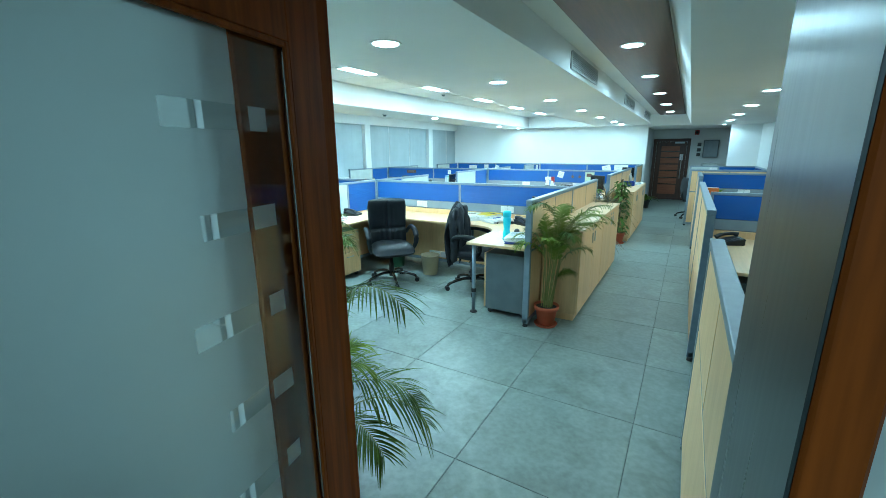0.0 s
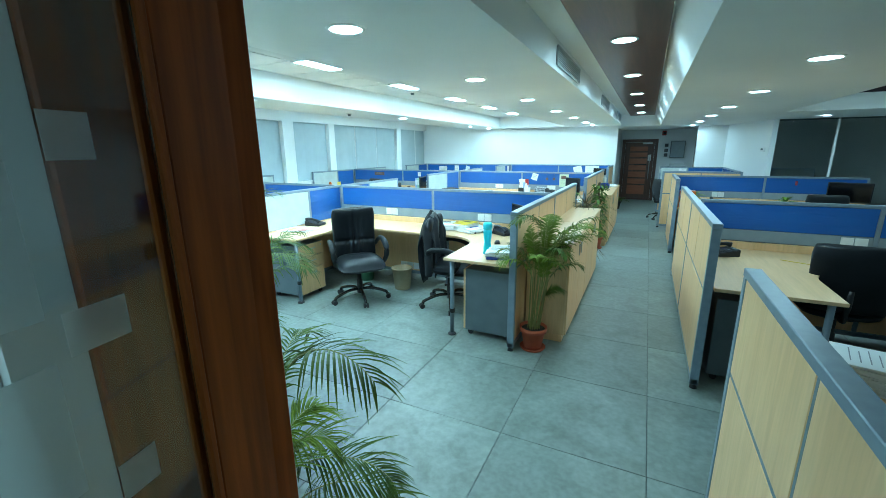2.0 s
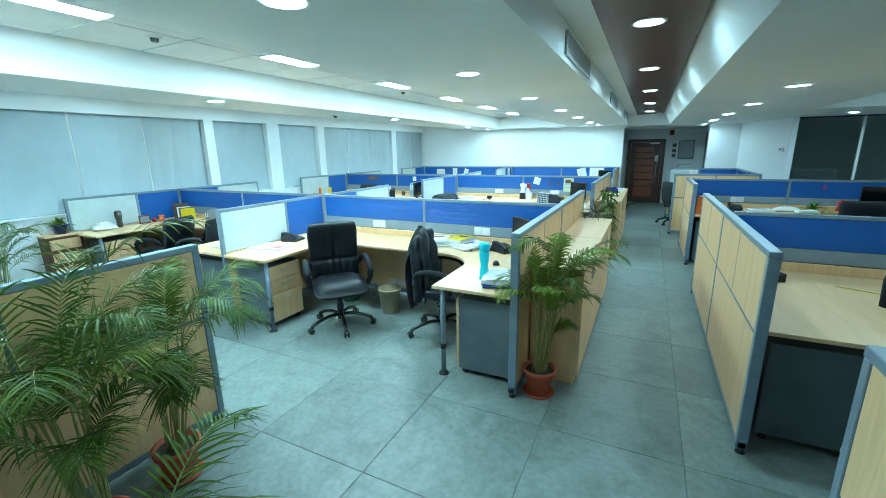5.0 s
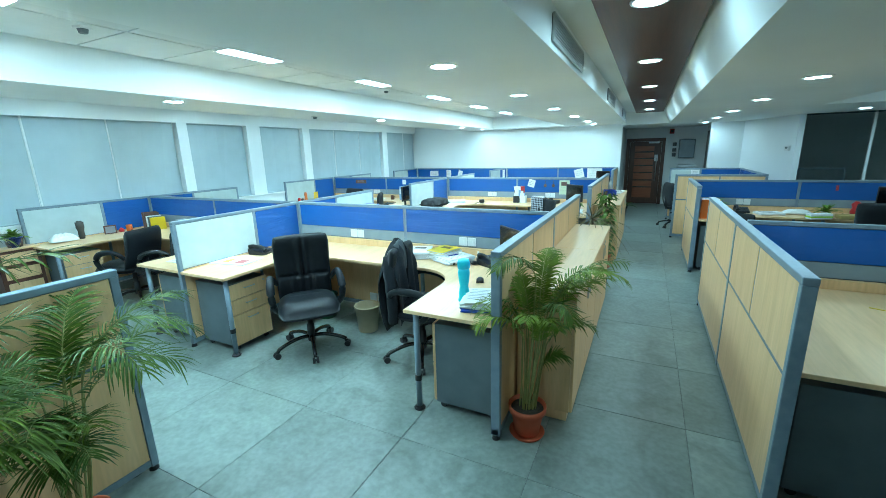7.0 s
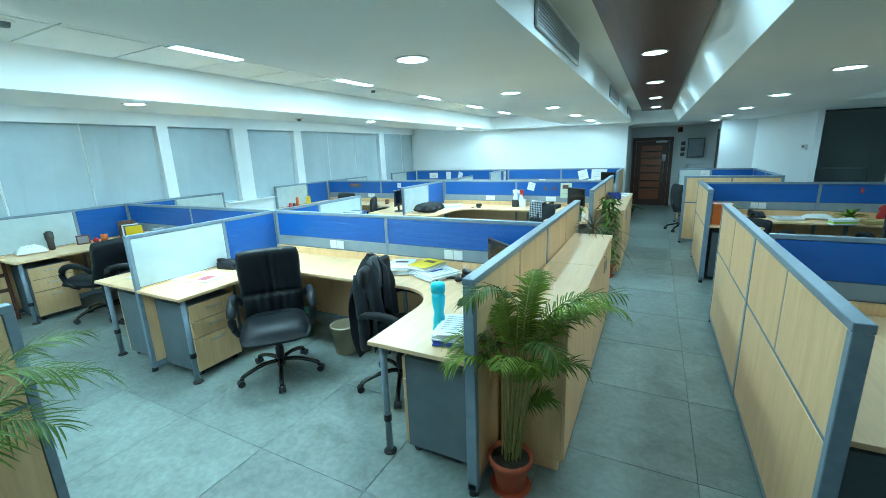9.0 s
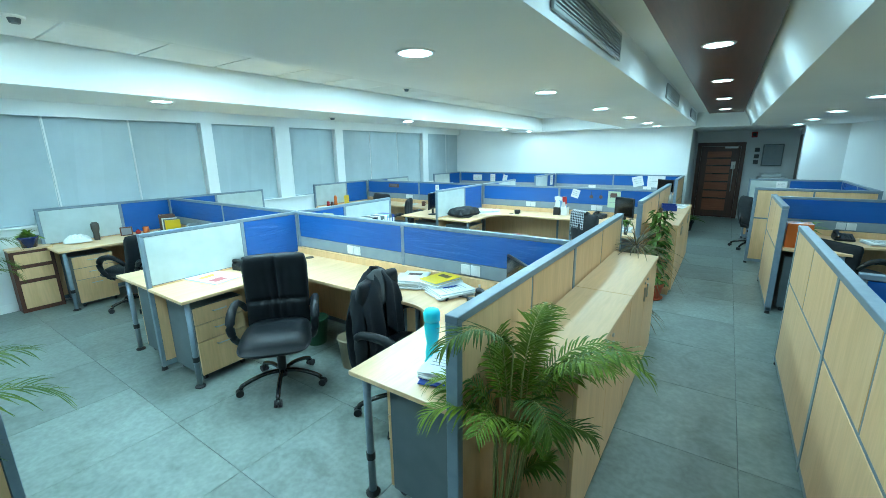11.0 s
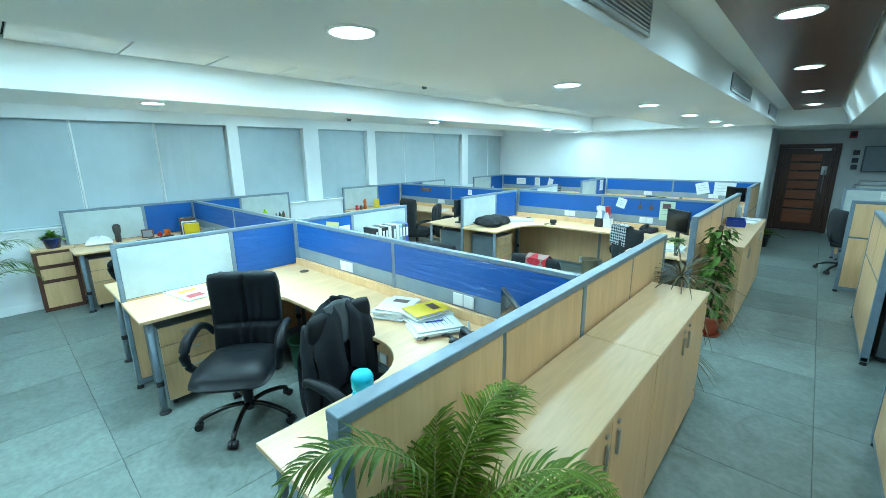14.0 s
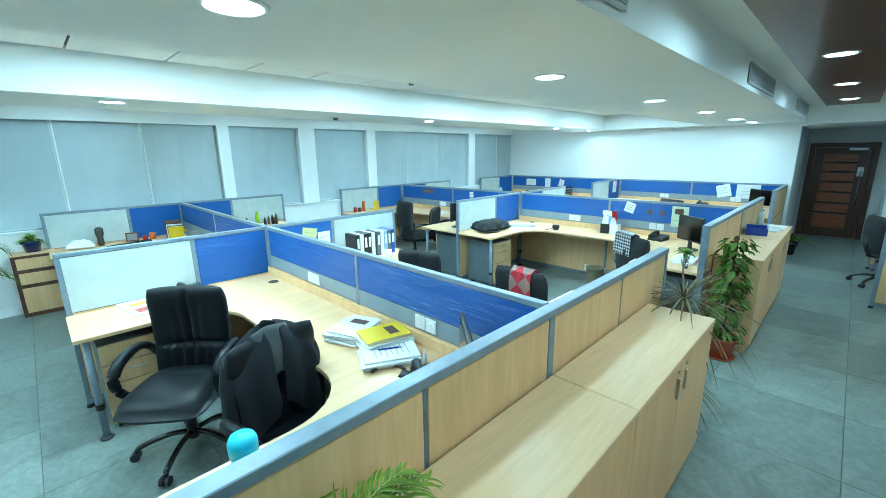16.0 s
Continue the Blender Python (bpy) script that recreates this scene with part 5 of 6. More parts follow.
def monitor(x, y, rz, w=0.42, h=0.27, label="black flat computer monitor, switched off", lift=0.10):
    """The screen faces local -y."""
    t = thing("computer_monitor", label, "monitor", "computer monitors", x, y, DESK, rz)
    part("foot", lathe([(0, 0), (0.10, 0), (0.10, 0.008), (0.04, 0.016), (0, 0.016)], 24), PLASTIC_K, t, "", True)
    part("neck", box((-0.025, 0.005, 0.012), (0.025, 0.03, lift + 0.08), 0.005), PLASTIC_K, t)
    part("housing", box((-w / 2, -0.012, lift), (w / 2, 0.012, lift + h), 0.006, 2), PLASTIC_K, t)
    part("rear_cover", box((-w * 0.3, 0.012, lift + 0.03), (w * 0.3, 0.03, lift + h - 0.05), 0.008, 2), PLASTIC_K, t)
    part("screen", box((-w / 2 + 0.014, -0.0145, lift + 0.02), (w / 2 - 0.014, -0.012, lift + h - 0.014)), SCREEN, t, "dark glossy screen")
    return t


def bin_(x, y, label, material, r=0.125, h=0.27):
    t = thing("waste_bin", label, "waste bin", "", x, y)
    part("tub", lathe([(0, 0), (r * 0.76, 0), (r * 0.78, 0.01), (r * 0.98, h - 0.012), (r * 1.05, h - 0.012), (r * 1.05, h), (r * 0.95, h), (r * 0.74, 0.012), (0, 0.012)], 28), material, t, "", True)


def mug(x, y, material, label, r=0.038, h=0.09):
    t = thing("mug", label, "mug", "", x, y, DESK)
    part("cup", lathe([(0, 0), (r * 0.9, 0), (r, 0.01), (r, h), (r * 0.9, h), (r * 0.88, 0.01), (0, 0.01)], 20), material, t, "", True)
    part("handle", tube(smooth_path([(r, 0, h * 0.8), (r + 0.025, 0, h * 0.75), (r + 0.028, 0, h * 0.4), (r, 0, h * 0.25)], 3), 0.005, 6), material, t, "", True)


def pen_cup(x, y, label, material, seed=2):
    t = thing("pen_holder", label, "pen holder", "", x, y, DESK)
    part("cup", box((-0.055, -0.055, 0), (0.055, 0.055, 0.13), 0.004), material, t)
    rnd = random.Random(seed)
    for k, m in enumerate((PAPER, PAPER, LIGHTBLUE, RED, PAPER, NAVY, PAPER, GREY)):
        wide = k != 5
        w = rnd.uniform(0.025, 0.045) if wide else 0.004
        p = part("paper_sheet" if wide else "pen", box((-w, -0.002, 0), (w, 0.002, rnd.uniform(0.16, 0.27))), m, t)
        p.matrix_basis = pose(rnd.uniform(-0.02, 0.02), -0.03 + 0.008 * k, 0.05, rnd.uniform(-4, 8), rnd.uniform(-16, 16), rnd.uniform(-25, 25))


def files(x, y, rz, label, mats, w=0.05, h=0.27, d=0.24):
    """Upright box files in a row, each a thing of its own."""
    for k, m in enumerate(mats):
        a = radians(rz)
        t = thing("box_file", label, "file", "upright files", x + math.cos(a) * k * (w + 0.004), y + math.sin(a) * k * (w + 0.004), DESK, rz)
        part("case", box((-w / 2, -d / 2, 0), (w / 2, d / 2, h), 0.003), m, t)
        part("label_strip", box((-w * 0.3, -d / 2 - 0.001, h * 0.45), (w * 0.3, -d / 2, h * 0.85)), PAPER, t)


def pinned(x, y, z, rz, w, h, material, label, name="pinned_paper", tilt=0.0):
    """A sheet fixed flat to a screen; it faces local -y."""
    t = thing(name, label, "paper", "pinned papers", x, y, z, rz)
    p = part("sheet", box((-w / 2, -0.002, -h / 2), (w / 2, 0, h / 2)), material, t)
    p.matrix_basis = pose(0, 0, 0, 0, tilt, 0)
    for k in range(3):
        q = part("print_line", box((-w * 0.35, -0.0028, h * (0.25 - 0.22 * k) - 0.0022), (w * 0.3, -0.002, h * (0.25 - 0.22 * k) + 0.0022)), INK, t)
        q.matrix_basis = p.matrix_basis.copy()
    return t


def bottle(x, y, z, material, label, prof):
    t = thing("bottle", label, "bottle", "", x, y, z)
    part("body", lathe(prof[0], 24), material, t, "", True)
    part("cap", lathe(prof[1], 20), material, t, "", True)


# nearest west desk
bottle(-1.51, 3.79, DESK, TEAL, "teal plastic water bottle with a waisted body", ([(0, 0), (0.040, 0), (0.043, 0.008), (0.036, 0.025), (0.037, 0.06), (0.029, 0.11), (0.036, 0.155), (0.040, 0.205), (0.035, 0.232), (0, 0.236)], [(0.036, 0.232), (0.042, 0.235), (0.043, 0.275), (0.035, 0.292), (0, 0.295)]))
sheets(-1.38, 3.758, 12, 0.21, 0.29, 9, "stack of loose papers with a blue folder on the desk", cover=PAPER, seed=3, base=NAVY)
t, zz = sheets(-2.413, 4.747, 22, 0.22, 0.29, 7, "stack of printed papers on the desk", seed=5)
book(-2.393, 4.758, DESK + zz + 0.001, 20, 0.21, 0.28, 0.012, PAPER, "printed magazine on a stack of papers")
t, zz = sheets(-2.156, 4.799, -12, 0.21, 0.28, 9, "stack of printed papers under a yellow book", seed=6)
book(-2.156, 4.799, DESK + zz + 0.001, -14, 0.20, 0.27, 0.018, YELLOW, "yellow paperback book on a stack of papers")
t, zz = sheets(-2.01, 4.72, -25, 0.24, 0.30, 6, "open stack of white papers on the desk", seed=7)
tt = thing("pen", "blue ballpoint pen on papers", "pen", "", -2.02, 4.73, DESK + zz + 0.006, 60)
part("barrel", cyl((-0.06, 0, 0), (0.055, 0, 0), 0.0045, seg=8), NAVY, tt)
part("tip", cyl((0.055, 0, 0), (0.068, 0, 0), 0.004, 0.001, 8), CHROME, tt)
bottle(-1.80, 4.80, DESK, PLASTIC_W, "small white correction fluid bottle", ([(0, 0), (0.012, 0), (0.013, 0.05), (0.007, 0.06), (0, 0.06)], [(0.008, 0.058), (0.008, 0.085), (0, 0.087)]))
phone(-1.64, 4.70, 60)
phone(-4.05, 4.28, 100)
monitor(-1.478, 4.768, -42, 0.36, 0.25, "small black flat monitor turned towards the corner", 0.08)
tt = thing("computer_mouse", "black computer mouse on the desk", "mouse", "", -1.56, 4.22, DESK, 20)
part("shell", pad(lambda u, v, s: (u * 0.03, v * 0.05, 0.004 + (0.032 if s > 0 else 0.0) * pillow(u, v, 2)), 8, 8), PLASTIC_K, tt, "", True)
tt = thing("headset", "black telephone headset lying on the desk", "headset", "", -1.86, 4.60, DESK, 30)
part("band", tube([(0.09 * math.cos(a * 0.35), 0.09 * math.sin(a * 0.35), 0.012) for a in range(10)], 0.009, 6), PLASTIC_K, tt, "", True)
part("earcup", pad(lambda u, v, s: (0.09 + u * 0.03, v * 0.03, 0.02 + s * 0.018 * pillow(u, v, 2)), 6, 6), PLASTIC_K, tt, "", True)
tt = thing("magazine", "white brochure with red and yellow print on the desk", "magazine", "", -4.02, 3.95, DESK, 100)
part("paper_block", box((-0.14, -0.20, 0), (0.14, 0.20, 0.010), 0.001), PAPER, tt)
part("red_block", box((-0.10, -0.15, 0.010), (0.02, -0.05, 0.0108)), RED, tt)
part("yellow_block", box((-0.09, 0.03, 0.010), (0.05, 0.10, 0.0108)), YELLOW, tt)
bin_(-2.88, 4.48, "beige plastic waste bin under the desk", BEIGE)
tt = thing("floor_socket_strip", "row of white sockets on the partition under the desk", "electrical socket", "", -3, 4.972, 0.15)
for k in range(4):
    part("plate", box((k * 0.1 - 0.2, -0.012, -0.045), (k * 0.1 - 0.108, -0.002, 0.045), 0.003), PLASTIC_W, tt)
bin_(-3.514, 4.593, "green plastic waste bin in the shade under the desk", mat("green_bin", (0.02, 0.10, 0.05), 0.5), 0.12, 0.26)

# window-side desk
tt = thing("side_drawer_unit", "maple fronted drawer unit with red-brown frame", "drawer unit", "", -7.208, 3.363, 0, 90)
part("carcass", box((-0.195, -0.10, 0.0), (0.195, 0.14, 0.745), 0.003), REDWOOD, tt)
part("top", box((-0.2, -0.115, 0.746), (0.2, 0.14, 0.77), 0.003), MAPLE_TOP, tt)
for z0, z1 in ((0.05, 0.355), (0.40, 0.535), (0.58, 0.712)):
    part("drawer_front", box((-0.158, -0.108, z0), (0.158, -0.101, z1), 0.002), MAPLE, tt)
tt = thing("plastic_bag", "crumpled white printed plastic bag on the desk", "bag", "", -7.075, 3.799, DESK, 80)
rnd = random.Random(3)
bm = pad(lambda u, v, s: (u * 0.14, v * 0.09, 0.02 + (0.085 if s > 0 else -0.018) * pillow(u, v, 2) + (0.03 * noise.noise(Vector((u * 5, v * 5, s))) * (1 - u * u) * (1 - v * v) if s > 0 else 0)), 26, 20)
part("bag", bm, PLASTIC_W, tt)
bottle(-7.106, 4.005, DESK, mat("dark_glass_bottle", (0.05, 0.045, 0.04), 0.2), "dark brown flask standing on the desk", ([(0, 0), (0.03, 0), (0.036, 0.04), (0.033, 0.10), (0.045, 0.15), (0.045, 0.22), (0, 0.225)], [(0.03, 0.222), (0.03, 0.235), (0, 0.237)]))
tt = thing("photo_frame", "small framed picture on the desk", "picture frame", "", -7.106, 4.335, DESK, 70)
part("frame", box((-0.07, -0.008, 0), (0.07, 0.008, 0.12), 0.003), REDWOOD, tt)
part("picture", box((-0.055, -0.010, 0.015), (0.055, -0.008, 0.105)), INK, tt)
mug(-7.085, 4.562, ORANGE, "orange mug with pens on the desk")
bottle(-7.126, 4.479, DESK, RED, "small red round tin on the desk", ([(0, 0), (0.03, 0), (0.035, 0.03), (0.02, 0.05), (0, 0.052)], [(0.012, 0.05), (0.012, 0.06), (0, 0.062)]))
for k, (m, h) in enumerate(((BROWN, 0.25), (BROWN, 0.24), (PAPER, 0.2), (GREY, 0.19), (YELLOW, 0.18))):
    book(-6.95 + k * 0.045, 4.79, DESK, -20, 0.035, 0.18, h, m, "upright book in a row on the desk", True)
files(-6.336, 4.851, 0, "grey upright file on the desk", (RACE, RACE), 0.04, 0.16, 0.14)
sheets(-4.541, 3.768, 95, 0.2, 0.28, 2, "papers on the side desk", seed=12)

# desks behind the first cross partition
files(-4.059, 5.832, 90, "black and white upright file on the desk", (PLASTIC_K, PAPER, PLASTIC_K, PLASTIC_K, PAPER), 0.045, 0.27, 0.22)
files(-4.059, 6.101, 90, "white and pale blue lever file on the desk", (GREY, PAPER, LIGHTBLUE, GREY, NAVY), 0.045, 0.27, 0.22)
pinned(-4.194, 5.404, 1.03, 90, 0.16, 0.2, mat("yellow_note", (0.55, 0.55, 0.25), 0.8), "pale yellow notice pinned to the partition", tilt=12)
pinned(-4.194, 5.573, 0.95, 90, 0.14, 0.24, PAPER, "white printed sheet pinned to the partition")
mug(-3.791, 6.101, PLASTIC_W, "white mug on the side desk")
bottle(-7.106, 6.002, DESK, GREEN, "lime green plastic bottle on the desk", ([(0, 0), (0.035, 0), (0.035, 0.17), (0.02, 0.19), (0, 0.19)], [(0.02, 0.19), (0.02, 0.22), (0, 0.222)]))
bottle(-7.106, 5.832, DESK, PLASTIC_K, "small black bottle on the desk", ([(0, 0), (0.025, 0), (0.025, 0.10), (0.012, 0.12), (0, 0.12)], [(0.012, 0.12), (0.012, 0.14), (0, 0.141)]))
for k in range(4):
    bottle(-7.06 + 0.03 * k, 6.1 + 0.05 * k, DESK, (PLASTIC_K, BROWN, PLASTIC_K, REDWOOD)[k], "small dark bottle among desk things", ([(0, 0), (0.022, 0), (0.022, 0.07 + 0.02 * k), (0.01, 0.10 + 0.02 * k), (0, 0.10 + 0.02 * k)], [(0.01, 0.10 + 0.02 * k), (0.01, 0.115 + 0.02 * k), (0, 0.116 + 0.02 * k)]))

# second row, aisle-side desk
def backpack(x, y, rz):
    t = thing("backpack", "black backpack lying flat on the desk", "backpack", "", x, y, DESK, rz)
    part("body", pad(lambda u, v, s: (u * 0.25 + 0.01 * math.sin(v * 4), v * 0.16, 0.055 + (0.095 if s > 0 else -0.048) * pillow(u, v, 7) + 0.008 * math.sin(u * 9 + v * 5) * (s > 0)), 18, 14), CLOTH_K, t, "", True)
    part("pocket", pad(lambda u, v, s: (0.02 + u * 0.12, -0.02 + v * 0.08, 0.145 + (0.022 if s > 0 else -0.02) * pillow(u, v, 3)), 10, 8), CLOTH_K, t, "", True)
    part("strap", tube(smooth_path([(-0.15, -0.08, 0.08), (-0.2, -0.15, 0.03), (-0.05, -0.17, 0.012), (0.08, -0.13, 0.03)], 4), 0.012, 6), CLOTH_K, t, "", True)
    part("handle", tube(smooth_path([(-0.19, 0.03, 0.08), (-0.23, 0.0, 0.09), (-0.19, -0.03, 0.08)], 4), 0.008, 6), CLOTH_K, t, "", True)


backpack(-3.935, 8.073, 80)
tt = thing("paper_roll", "white rolled paper lying on the desk", "paper roll", "", -3.791, 8.615, DESK, 35)
part("roll", cyl((-0.22, 0, 0.03), (0.22, 0, 0.03), 0.03, seg=18), PAPER, tt, "", True)
part("loose_sheet", box((-0.2, -0.12, 0.0), (0.2, 0.03, 0.003)), PAPER, tt)
tt = thing("hand_scanner", "small black barcode scanner on the desk", "scanner", "", -3.257, 8.723, DESK, 30)
part("head", box((-0.05, -0.03, 0.02), (0.05, 0.03, 0.075), 0.012, 2), PLASTIC_K, tt)
part("base", lathe([(0, 0), (0.04, 0), (0.04, 0.01), (0.015, 0.025), (0, 0.025)], 16), PLASTIC_K, tt)
part("cable", tube(smooth_path([(-0.04, 0, 0.02), (-0.1, 0.02, 0.006), (-0.14, -0.02, 0.006), (-0.1, -0.05, 0.006)], 4), 0.004, 5), PLASTIC_K, tt)
pen_cup(-2.64, 8.98, "black desk organiser with papers and pens", PLASTIC_K)
pen_cup(-2.52, 9.0, "white paper holder with rolled sheets", PLASTIC_W, 9)
pinned(-2.413, ROW[1] - 0.019, 1.10, 0, 0.13, 0.14, PAPER, "small white picture card pinned to the blue partition", tilt=15)
for x in (-2.15, -2.0):
    tt = thing("hanging_badge", "dark keyring ornament hung on the blue partition", "ornament", "hanging ornaments", x, ROW[1] - 0.020, 1.06)
    part("disc", lathe([(0, 0), (0.028, 0.002), (0.03, 0.01), (0, 0.014)], 14), BROWN, tt).matrix_basis = pose(0, 0, 0, 90, 0, 0)
    part("cord", box((-0.003, -0.006, 0.0), (0.003, -0.002, 0.09)), PLASTIC_K, tt)
tt = pinned(-1.796, ROW[1] - 0.019, 1.03, 0, 0.19, 0.26, mat("pale_green_card", (0.55, 0.66, 0.48), 0.7), "pale green wall calendar with a picture", "wall_calendar")
part("picture", box((-0.06, -0.0035, 0.03), (0.04, -0.0025, 0.10)), BROWN, tt)
phone(-1.95, 8.95, -10)
monitor(-1.529, 8.615, -38, 0.38, 0.28, "black flat computer monitor on the desk")
bin_(-2.722, 8.918, "beige plastic waste bin under the desk", BEIGE, 0.12, 0.25)
sheets(-1.406, 8.052, 5, 0.2, 0.28, 3, "papers on the side desk", seed=22)
tt = thing("floor_socket_strip", "row of white sockets on the partition under the desk", "electrical socket", "", -2.794, 9.172, 0.15)
for k in range(4):
    part("plate", box((k * 0.1 - 0.2, -0.012, -0.045), (k * 0.1 - 0.108, -0.002, 0.045), 0.003), PLASTIC_W, tt)

# second row, window-side desk
for k, (m, h) in enumerate(((RED, 0.1), (BROWN, 0.08), (ORANGE, 0.2))):
    tt = thing("figurine", "small red and orange desk figurine", "figurine", "desk figurines", -7.11, 7.87 + 0.10 * k, DESK, 30 * k)
    part("figurine_body", lathe([(0, 0), (0.035, 0), (0.04, 0.02), (0.028, h * 0.5), (0.034, h * 0.75), (0.02, h), (0, h)], 14), m, tt, "", True)
pinned(-7.085, 8.355, DESK + 0.09, 100, 0.16, 0.18, YELLOW, "yellow card standing on the desk", "desk_card")
sheets(-5.721, 8.864, 10, 0.22, 0.3, 2, "printed papers on the desk", seed=31)
mug(-5.362, 8.832, REDWOOD, "dark red mug on the desk")
files(-5.157, 8.94, 0, "blue and green upright file on the desk", (LIGHTBLUE, mat("mint_file", (0.25, 0.5, 0.4), 0.5)), 0.05, 0.28, 0.22)


def letter_tray(x, y, rz):
    t = thing("letter_tray", "black stacked letter tray with papers", "letter tray", "", x, y, DESK, rz)
    for k in range(4):
        z = 0.012 + k * 0.065
        part("tray", box((-0.13, -0.17, z), (0.13, 0.17, z + 0.008), 0.002), PLASTIC_K, t)
        part("rim", box((-0.13, -0.17, z + 0.008), (-0.122, 0.17, z + 0.04)), PLASTIC_K, t)
        part("rim", box((0.122, -0.17, z + 0.008), (0.13, 0.17, z + 0.04)), PLASTIC_K, t)
        part("paper", box((-0.105, -0.15, z + 0.0085), (0.105, 0.14, z + 0.02)), PAPER, t)
    for sx in (-0.125, 0.125):
        for sy in (-0.16, 0.16):
            part("post", cyl((sx, sy, 0), (sx, sy, 0.23), 0.005, seg=8), PLASTIC_K, t)


letter_tray(-4.849, 8.81, 20)
pinned(-6.439, ROW[1] - 0.019, 1.10, 0, 0.3, 0.08, BROWN, "strip of small photographs pinned to the blue partition")
pinned(-5.259, ROW[1] - 0.019, 1.10, 0, 0.09, 0.10, PAPER, "small white note pinned to the blue partition")
pinned(-4.593, ROW[1] - 0.019, 1.08, 0, 0.1, 0.12, mat("cream_note", (0.6, 0.58, 0.45), 0.8), "cream note pinned to the blue partition")
monitor(-4.51, 7.997, 100, 0.4, 0.28, "black computer monitor seen from behind")

# third row
for x, w, h, tilt in ((-6.62, 0.3, 0.17, 0), (-6.1, 0.16, 0.22, 0), (-5.7, 0.14, 0.18, 14), (-2.12, 0.24, 0.24, -14), (-1.72, 0.38, 0.27, 0)):
    pinned(x, ROW[2] - 0.019, 1.04, 0, w, h, PAPER, "white printed sheet pinned to the far blue partition", tilt=tilt)
pinned(-4.194, 12.986, 1.04, 90, 0.2, 0.25, PAPER, "white sheet pinned to the far side partition")
for x, n in ((-3.75, 8), (-3.3, 4), (-2.9, 3)):
    sheets(x, 12.75, 5 * n, 0.22, 0.3, n, "stack of papers on the far desk", seed=n)
phone(-2.383, 12.884, 0)
monitor(-1.457, 12.783, -30, 0.4, 0.28, "black computer monitor on the far desk")
letter_tray(-5.413, 12.884, 0)
bottle(-6.901, 12.276, DESK, LIGHTBLUE, "pale blue bottle on the far desk", ([(0, 0), (0.04, 0), (0.04, 0.15), (0.02, 0.18), (0, 0.18)], [(0.02, 0.18), (0.02, 0.2), (0, 0.202)]))

# on the aisle cabinets
tt = thing("desk_tray", "blue plastic open tray on the cabinet", "tray", "", -1.02, 9.3, 0.901, 8)
part("base", box((-0.1, -0.15, 0), (0.1, 0.15, 0.006)), NAVY, tt)
for lo, hi in (((-0.1, -0.15, 0.006), (-0.094, 0.15, 0.08)), ((0.094, -0.15, 0.006), (0.1, 0.15, 0.08)), ((-0.094, -0.15, 0.006), (0.094, -0.144, 0.08)), ((-0.094, 0.144, 0.006), (0.094, 0.15, 0.08))):
    part("side", box(lo, hi), NAVY, tt)
sheets(-0.98, 9.62, 70, 0.2, 0.28, 2, "white papers lying on the cabinet", z=0.901, seed=41)
sheets(-0.95, 9.92, 85, 0.2, 0.28, 2, "white papers lying on the cabinet", z=0.901, seed=42)
bottle(-1.05, 9.72, 0.901, mat("clear_plastic_wrap", (0.7, 0.75, 0.75), 0.15, transmission=0.5), "clear plastic water bottle on the cabinet", ([(0, 0), (0.035, 0), (0.035, 0.16), (0.015, 0.2), (0, 0.2)], [(0.016, 0.2), (0.016, 0.225), (0, 0.226)]))

# east desks
phone(0.42, 4.62, -70)
tt = thing("measuring_tape", "thin yellow strip lying on the desk", "strap", "", 0.95, 4.55, DESK, -25)
part("strip", box((-0.13, -0.006, 0), (0.13, 0.006, 0.003)), YELLOW, tt)
sheets(0.66, 2.42, 75, 0.22, 0.3, 14, "tall stack of printed papers on the desk beside the entrance", z=0.751, cover=PAPER, seed=51)
tt = thing("tinted_cup", "translucent violet plastic cup on the desk", "cup", "", 1.75, 4.72, DESK)
part("cup", lathe([(0, 0), (0.034, 0), (0.042, 0.10), (0.038, 0.10), (0.031, 0.006), (0, 0.006)], 20), mat("violet_plastic", (0.25, 0.22, 0.6), 0.15, transmission=0.7), tt, "", True)
bin_(1.75, 4.5, "red plastic waste bin under the desk", mat("dark_red_bin", (0.16, 0.01, 0.012), 0.4), 0.14, 0.3)
files(0.36, 7.92, 90, "orange and white striped box file beside the partition", (ORANGE, PAPER, ORANGE, LIGHTBLUE, ORANGE), 0.035, 0.26, 0.22)
monitor(2.5, 8.55, -20, 0.5, 0.3, "wide black computer monitor on the east desk")
sheets(1.15, 8.55, 15, 0.3, 0.22, 4, "papers and plastic sleeves on the east desk", seed=61)
tt = thing("crumpled_bag", "crumpled white plastic bag on the east desk", "bag", "", 1.3, 8.62, DESK + 0.0, 0)
part("bag", pad(lambda u, v, s: (u * 0.16, v * 0.07, 0.025 + (0.05 if s > 0 else -0.024) * pillow(u, v, 2) + 0.01 * noise.noise(Vector((u * 4, v * 4, s))) * (s > 0)), 14, 10), PLASTIC_W, tt)
tt.location.x = 1.48
tt = thing("green_carton", "white and green carton lying on the east desk", "carton", "", 1.62, 8.28, DESK, 20)
part("carton", box((-0.13, -0.05, 0), (0.13, 0.05, 0.07), 0.004), PAPER, tt)
part("stripe", box((-0.131, -0.051, 0.02), (0.131, 0.051, 0.04)), GREEN, tt)
phone(0.85, 8.68, 0)
tt = thing("desk_ornament", "red and pink ornament on the east desk", "ornament", "", 2.12, 8.72, DESK)
part("ornament_body", lathe([(0, 0), (0.05, 0), (0.06, 0.05), (0.04, 0.10), (0.055, 0.15), (0.02, 0.19), (0, 0.19)], 16), RED, tt, "", True)
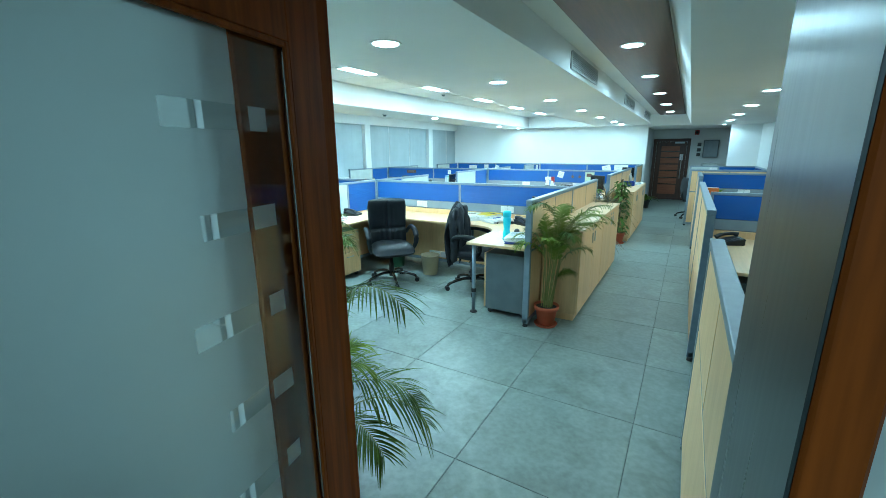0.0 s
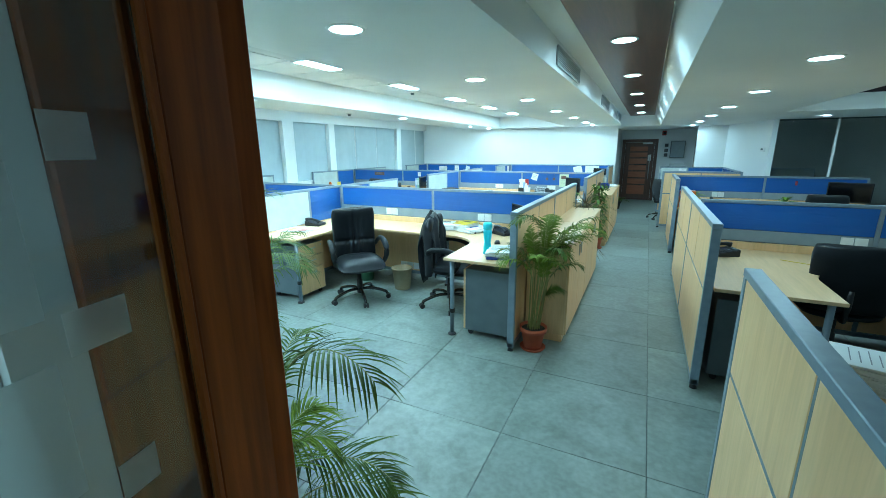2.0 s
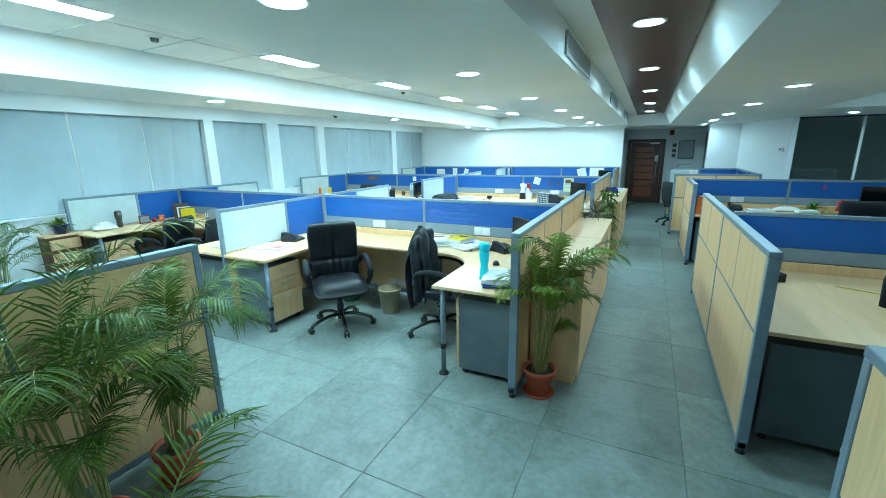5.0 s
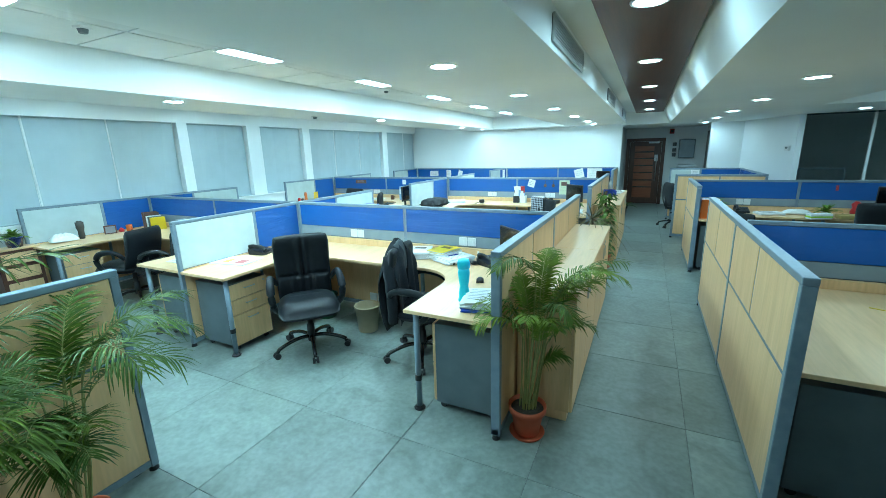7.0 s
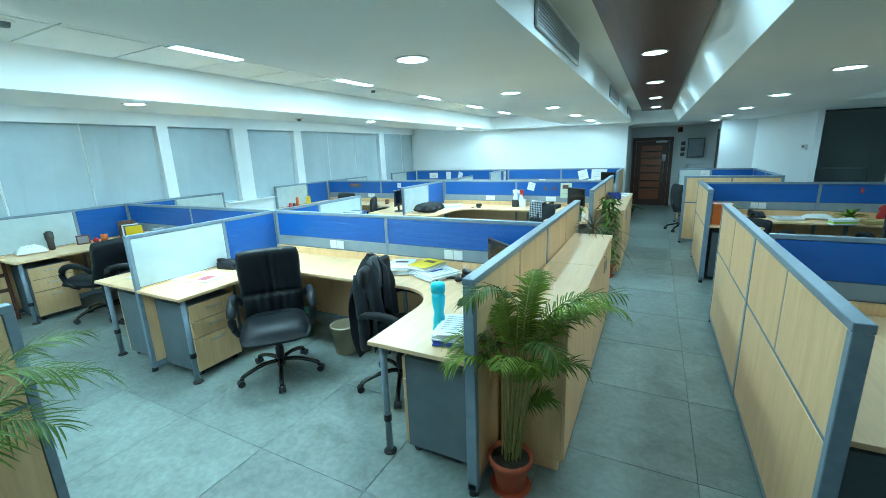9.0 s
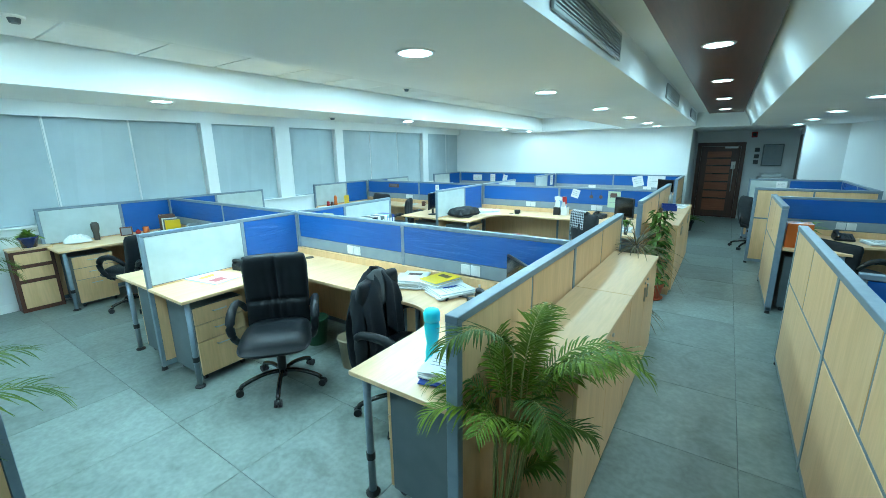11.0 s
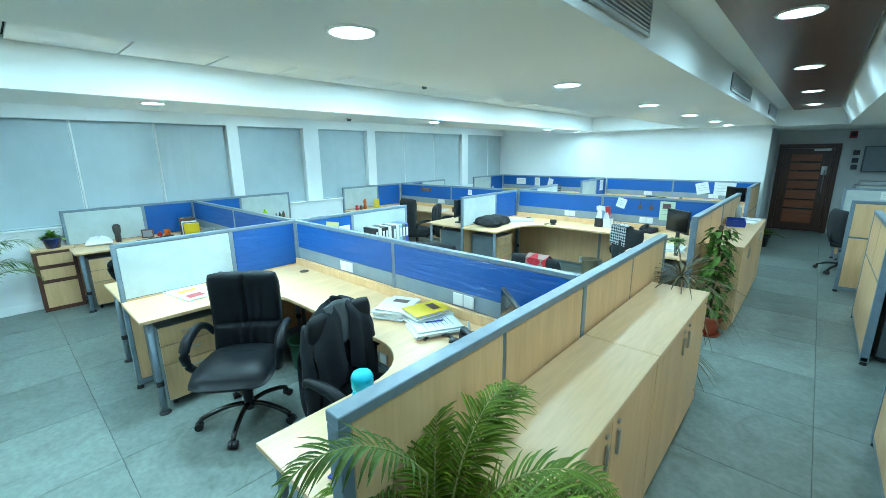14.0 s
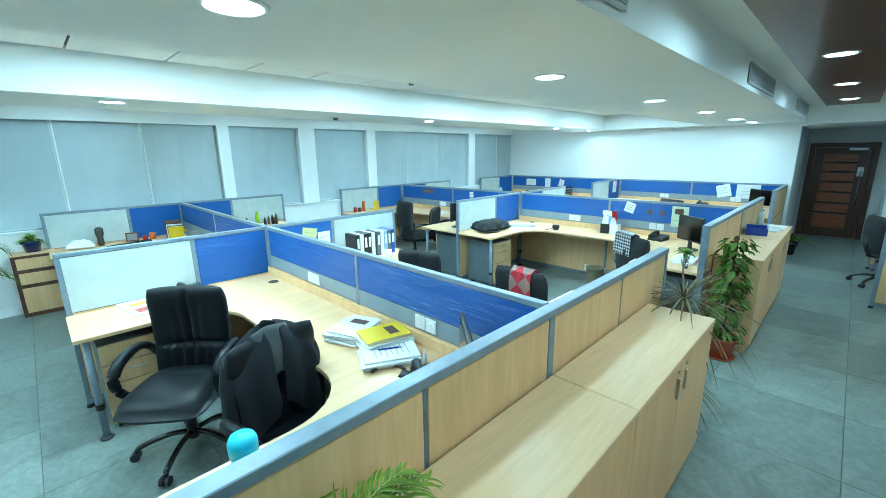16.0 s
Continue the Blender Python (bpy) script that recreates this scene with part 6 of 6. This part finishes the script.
tt = thing("wicker_tray", "small yellow tray with boxes on the east desk", "tray", "", 2.0, 8.4, DESK, 5)
part("tray", box((-0.16, -0.08, 0), (0.16, 0.08, 0.05), 0.006), mat("wicker", (0.42, 0.29, 0.10), 0.7), tt)
pinned(1.95, 8.911, 1.10, 0, 0.03, 0.07, RED, "small red tag hung on the blue partition", "hanging_tag")
pinned(0.55, 12.47, 1.10, 0, 0.16, 0.12, PAPER, "white sheet pinned to the far east partition")
screen("small metal framed rail screen inside the glass cabin", 2.2, 12.3, 0, [(0.9, "grey", "grey")], foot_start=True)

office_chair(2.95, 12.75, 200, "black office chair inside the unlit cabin", back_h=0.66, material=CLOTH_K)
tt = thing("photocopier", "grey office photocopier standing in the passage", "photocopier", "", 0.55, 14.75, 0)
part("body", box((-0.28, -0.28, 0.0), (0.28, 0.28, 0.98), 0.02, 2), RACE, tt)
part("lid", box((-0.28, -0.27, 1.0), (0.28, 0.28, 1.12), 0.02, 2), VENT, tt)
part("control_panel", box((-0.24, -0.36, 0.93), (0.24, -0.281, 0.97), 0.008), DARKGREY, tt)
part("document_feeder", box((-0.22, -0.12, 1.121), (0.18, 0.22, 1.20), 0.02, 2), VENT, tt)
for z in (0.08, 0.32, 0.56):
    part("paper_drawer", box((-0.26, -0.295, z), (0.26, -0.281, z + 0.21), 0.006), VENT, tt)

# desk west of the entrance, behind the low partition
tt = thing("office_desk", "maple laminate desk behind the low partition", "desk", "office desks", -3.5, 1.7, 0)
part("worktop", box((-0.6, -0.7, 0.725), (0.6, 0.7, 0.75), 0.003), MAPLE_TOP, tt)
for sx in (-0.54, 0.54):
    for sy in (-0.64, 0.64):
        leg(tt, sx, sy)
tt = thing("file_tray", "brown wooden document tray with blue and white papers", "tray", "", -3.1, 1.55, DESK, 10)
part("tray", box((-0.13, -0.17, 0), (0.13, 0.17, 0.1), 0.004), mat("brown_tray_wood", (0.25, 0.12, 0.04), 0.5), tt)
part("papers", box((-0.11, -0.15, 0.1), (0.11, 0.15, 0.12), 0.002), PAPER, tt)
part("blue_sheet", box((-0.08, -0.12, 0.12), (0.06, 0.10, 0.124)), NAVY, tt)
# desk east of the entrance, behind the low partition
tt = thing("office_desk", "maple laminate desk beside the entrance partition", "desk", "office desks", 0.86, 1.7, 0)
part("worktop", box((-0.63, -0.7, 0.725), (0.6, 0.86, 0.75), 0.003), MAPLE_TOP, tt)
for sx in (-0.54, 0.54):
    for sy in (-0.64, 0.8):
        leg(tt, sx, sy)

# on the ceiling
for x, y, z in ((-3.9, 3.0, ZT), (-3.9, 6.6, ZT), (-5.0, 6.3, 2.308)):
    tt = thing("smoke_detector", "small white round smoke detector on the ceiling", "smoke detector", "smoke detectors", x, y, z)
    part("base", lathe([(0, -0.012), (0.05, -0.012), (0.055, 0), (0, 0)], 20), PLASTIC_W, tt)
    part("sensor", lathe([(0, -0.04), (0.025, -0.038), (0.032, -0.012), (0, -0.012)], 16), GREY, tt)

# ---- floor tiles ----
TX0, TY0, TS = -0.91, 2.425, 0.804
floor = tagged(new("floor"), "large grey-green porcelain floor tiles with thin dark joints", "floor", kind="structure")


def tile_mesh():
    bm = bmesh.new()
    a, b = 0.0015, TS - 0.0015
    q = [(a, a), (b, a), (b, b), (a, b)]
    i = 0.0025
    r = [(a + i, a + i), (b - i, a + i), (b - i, b - i), (a + i, b - i)]
    low = [bm.verts.new((x, y, -0.0055)) for x, y in q]
    mid = [bm.verts.new((x, y, -0.0015)) for x, y in q]
    top = [bm.verts.new((x, y, 0.0)) for x, y in r]
    for k in range(4):
        bm.faces.new((low[k], low[(k + 1) % 4], mid[(k + 1) % 4], mid[k]))
        bm.faces.new((mid[k], mid[(k + 1) % 4], top[(k + 1) % 4], top[k]))
    bm.faces.new(top)
    return mesh_of("tile", bm, TILE)


TILE_MESH = tile_mesh()
far_verts, far_faces = [], []
for i in range(-8, 10):
    for j in range(-8, 17):
        x, y = TX0 + i * TS, TY0 + j * TS
        if y > 15.9 or (y > 13.2 and not -2.0 < x < 1.1) or (y < 0.4 and not -2.8 < x < 2.3) or y < -3.25:
            continue
        if x < 1.6 and y < 12.3:
            ob = new("tile", TILE_MESH)
            ob.parent = floor
            ob.location = (x, y, 0)
        else:
            n0 = len(far_verts)
            far_verts += [(x + 0.002, y + 0.002, 0), (x + TS - 0.002, y + 0.002, 0), (x + TS - 0.002, y + TS - 0.002, 0), (x + 0.002, y + TS - 0.002, 0)]
            far_faces.append((n0, n0 + 1, n0 + 2, n0 + 3))
me = bpy.data.meshes.new("far_tiles")
me.from_pydata(far_verts, [], far_faces)
me.materials.append(TILE)
ob = new("far_tiles", me)
ob.parent = floor
ob["kind"] = "stuff"
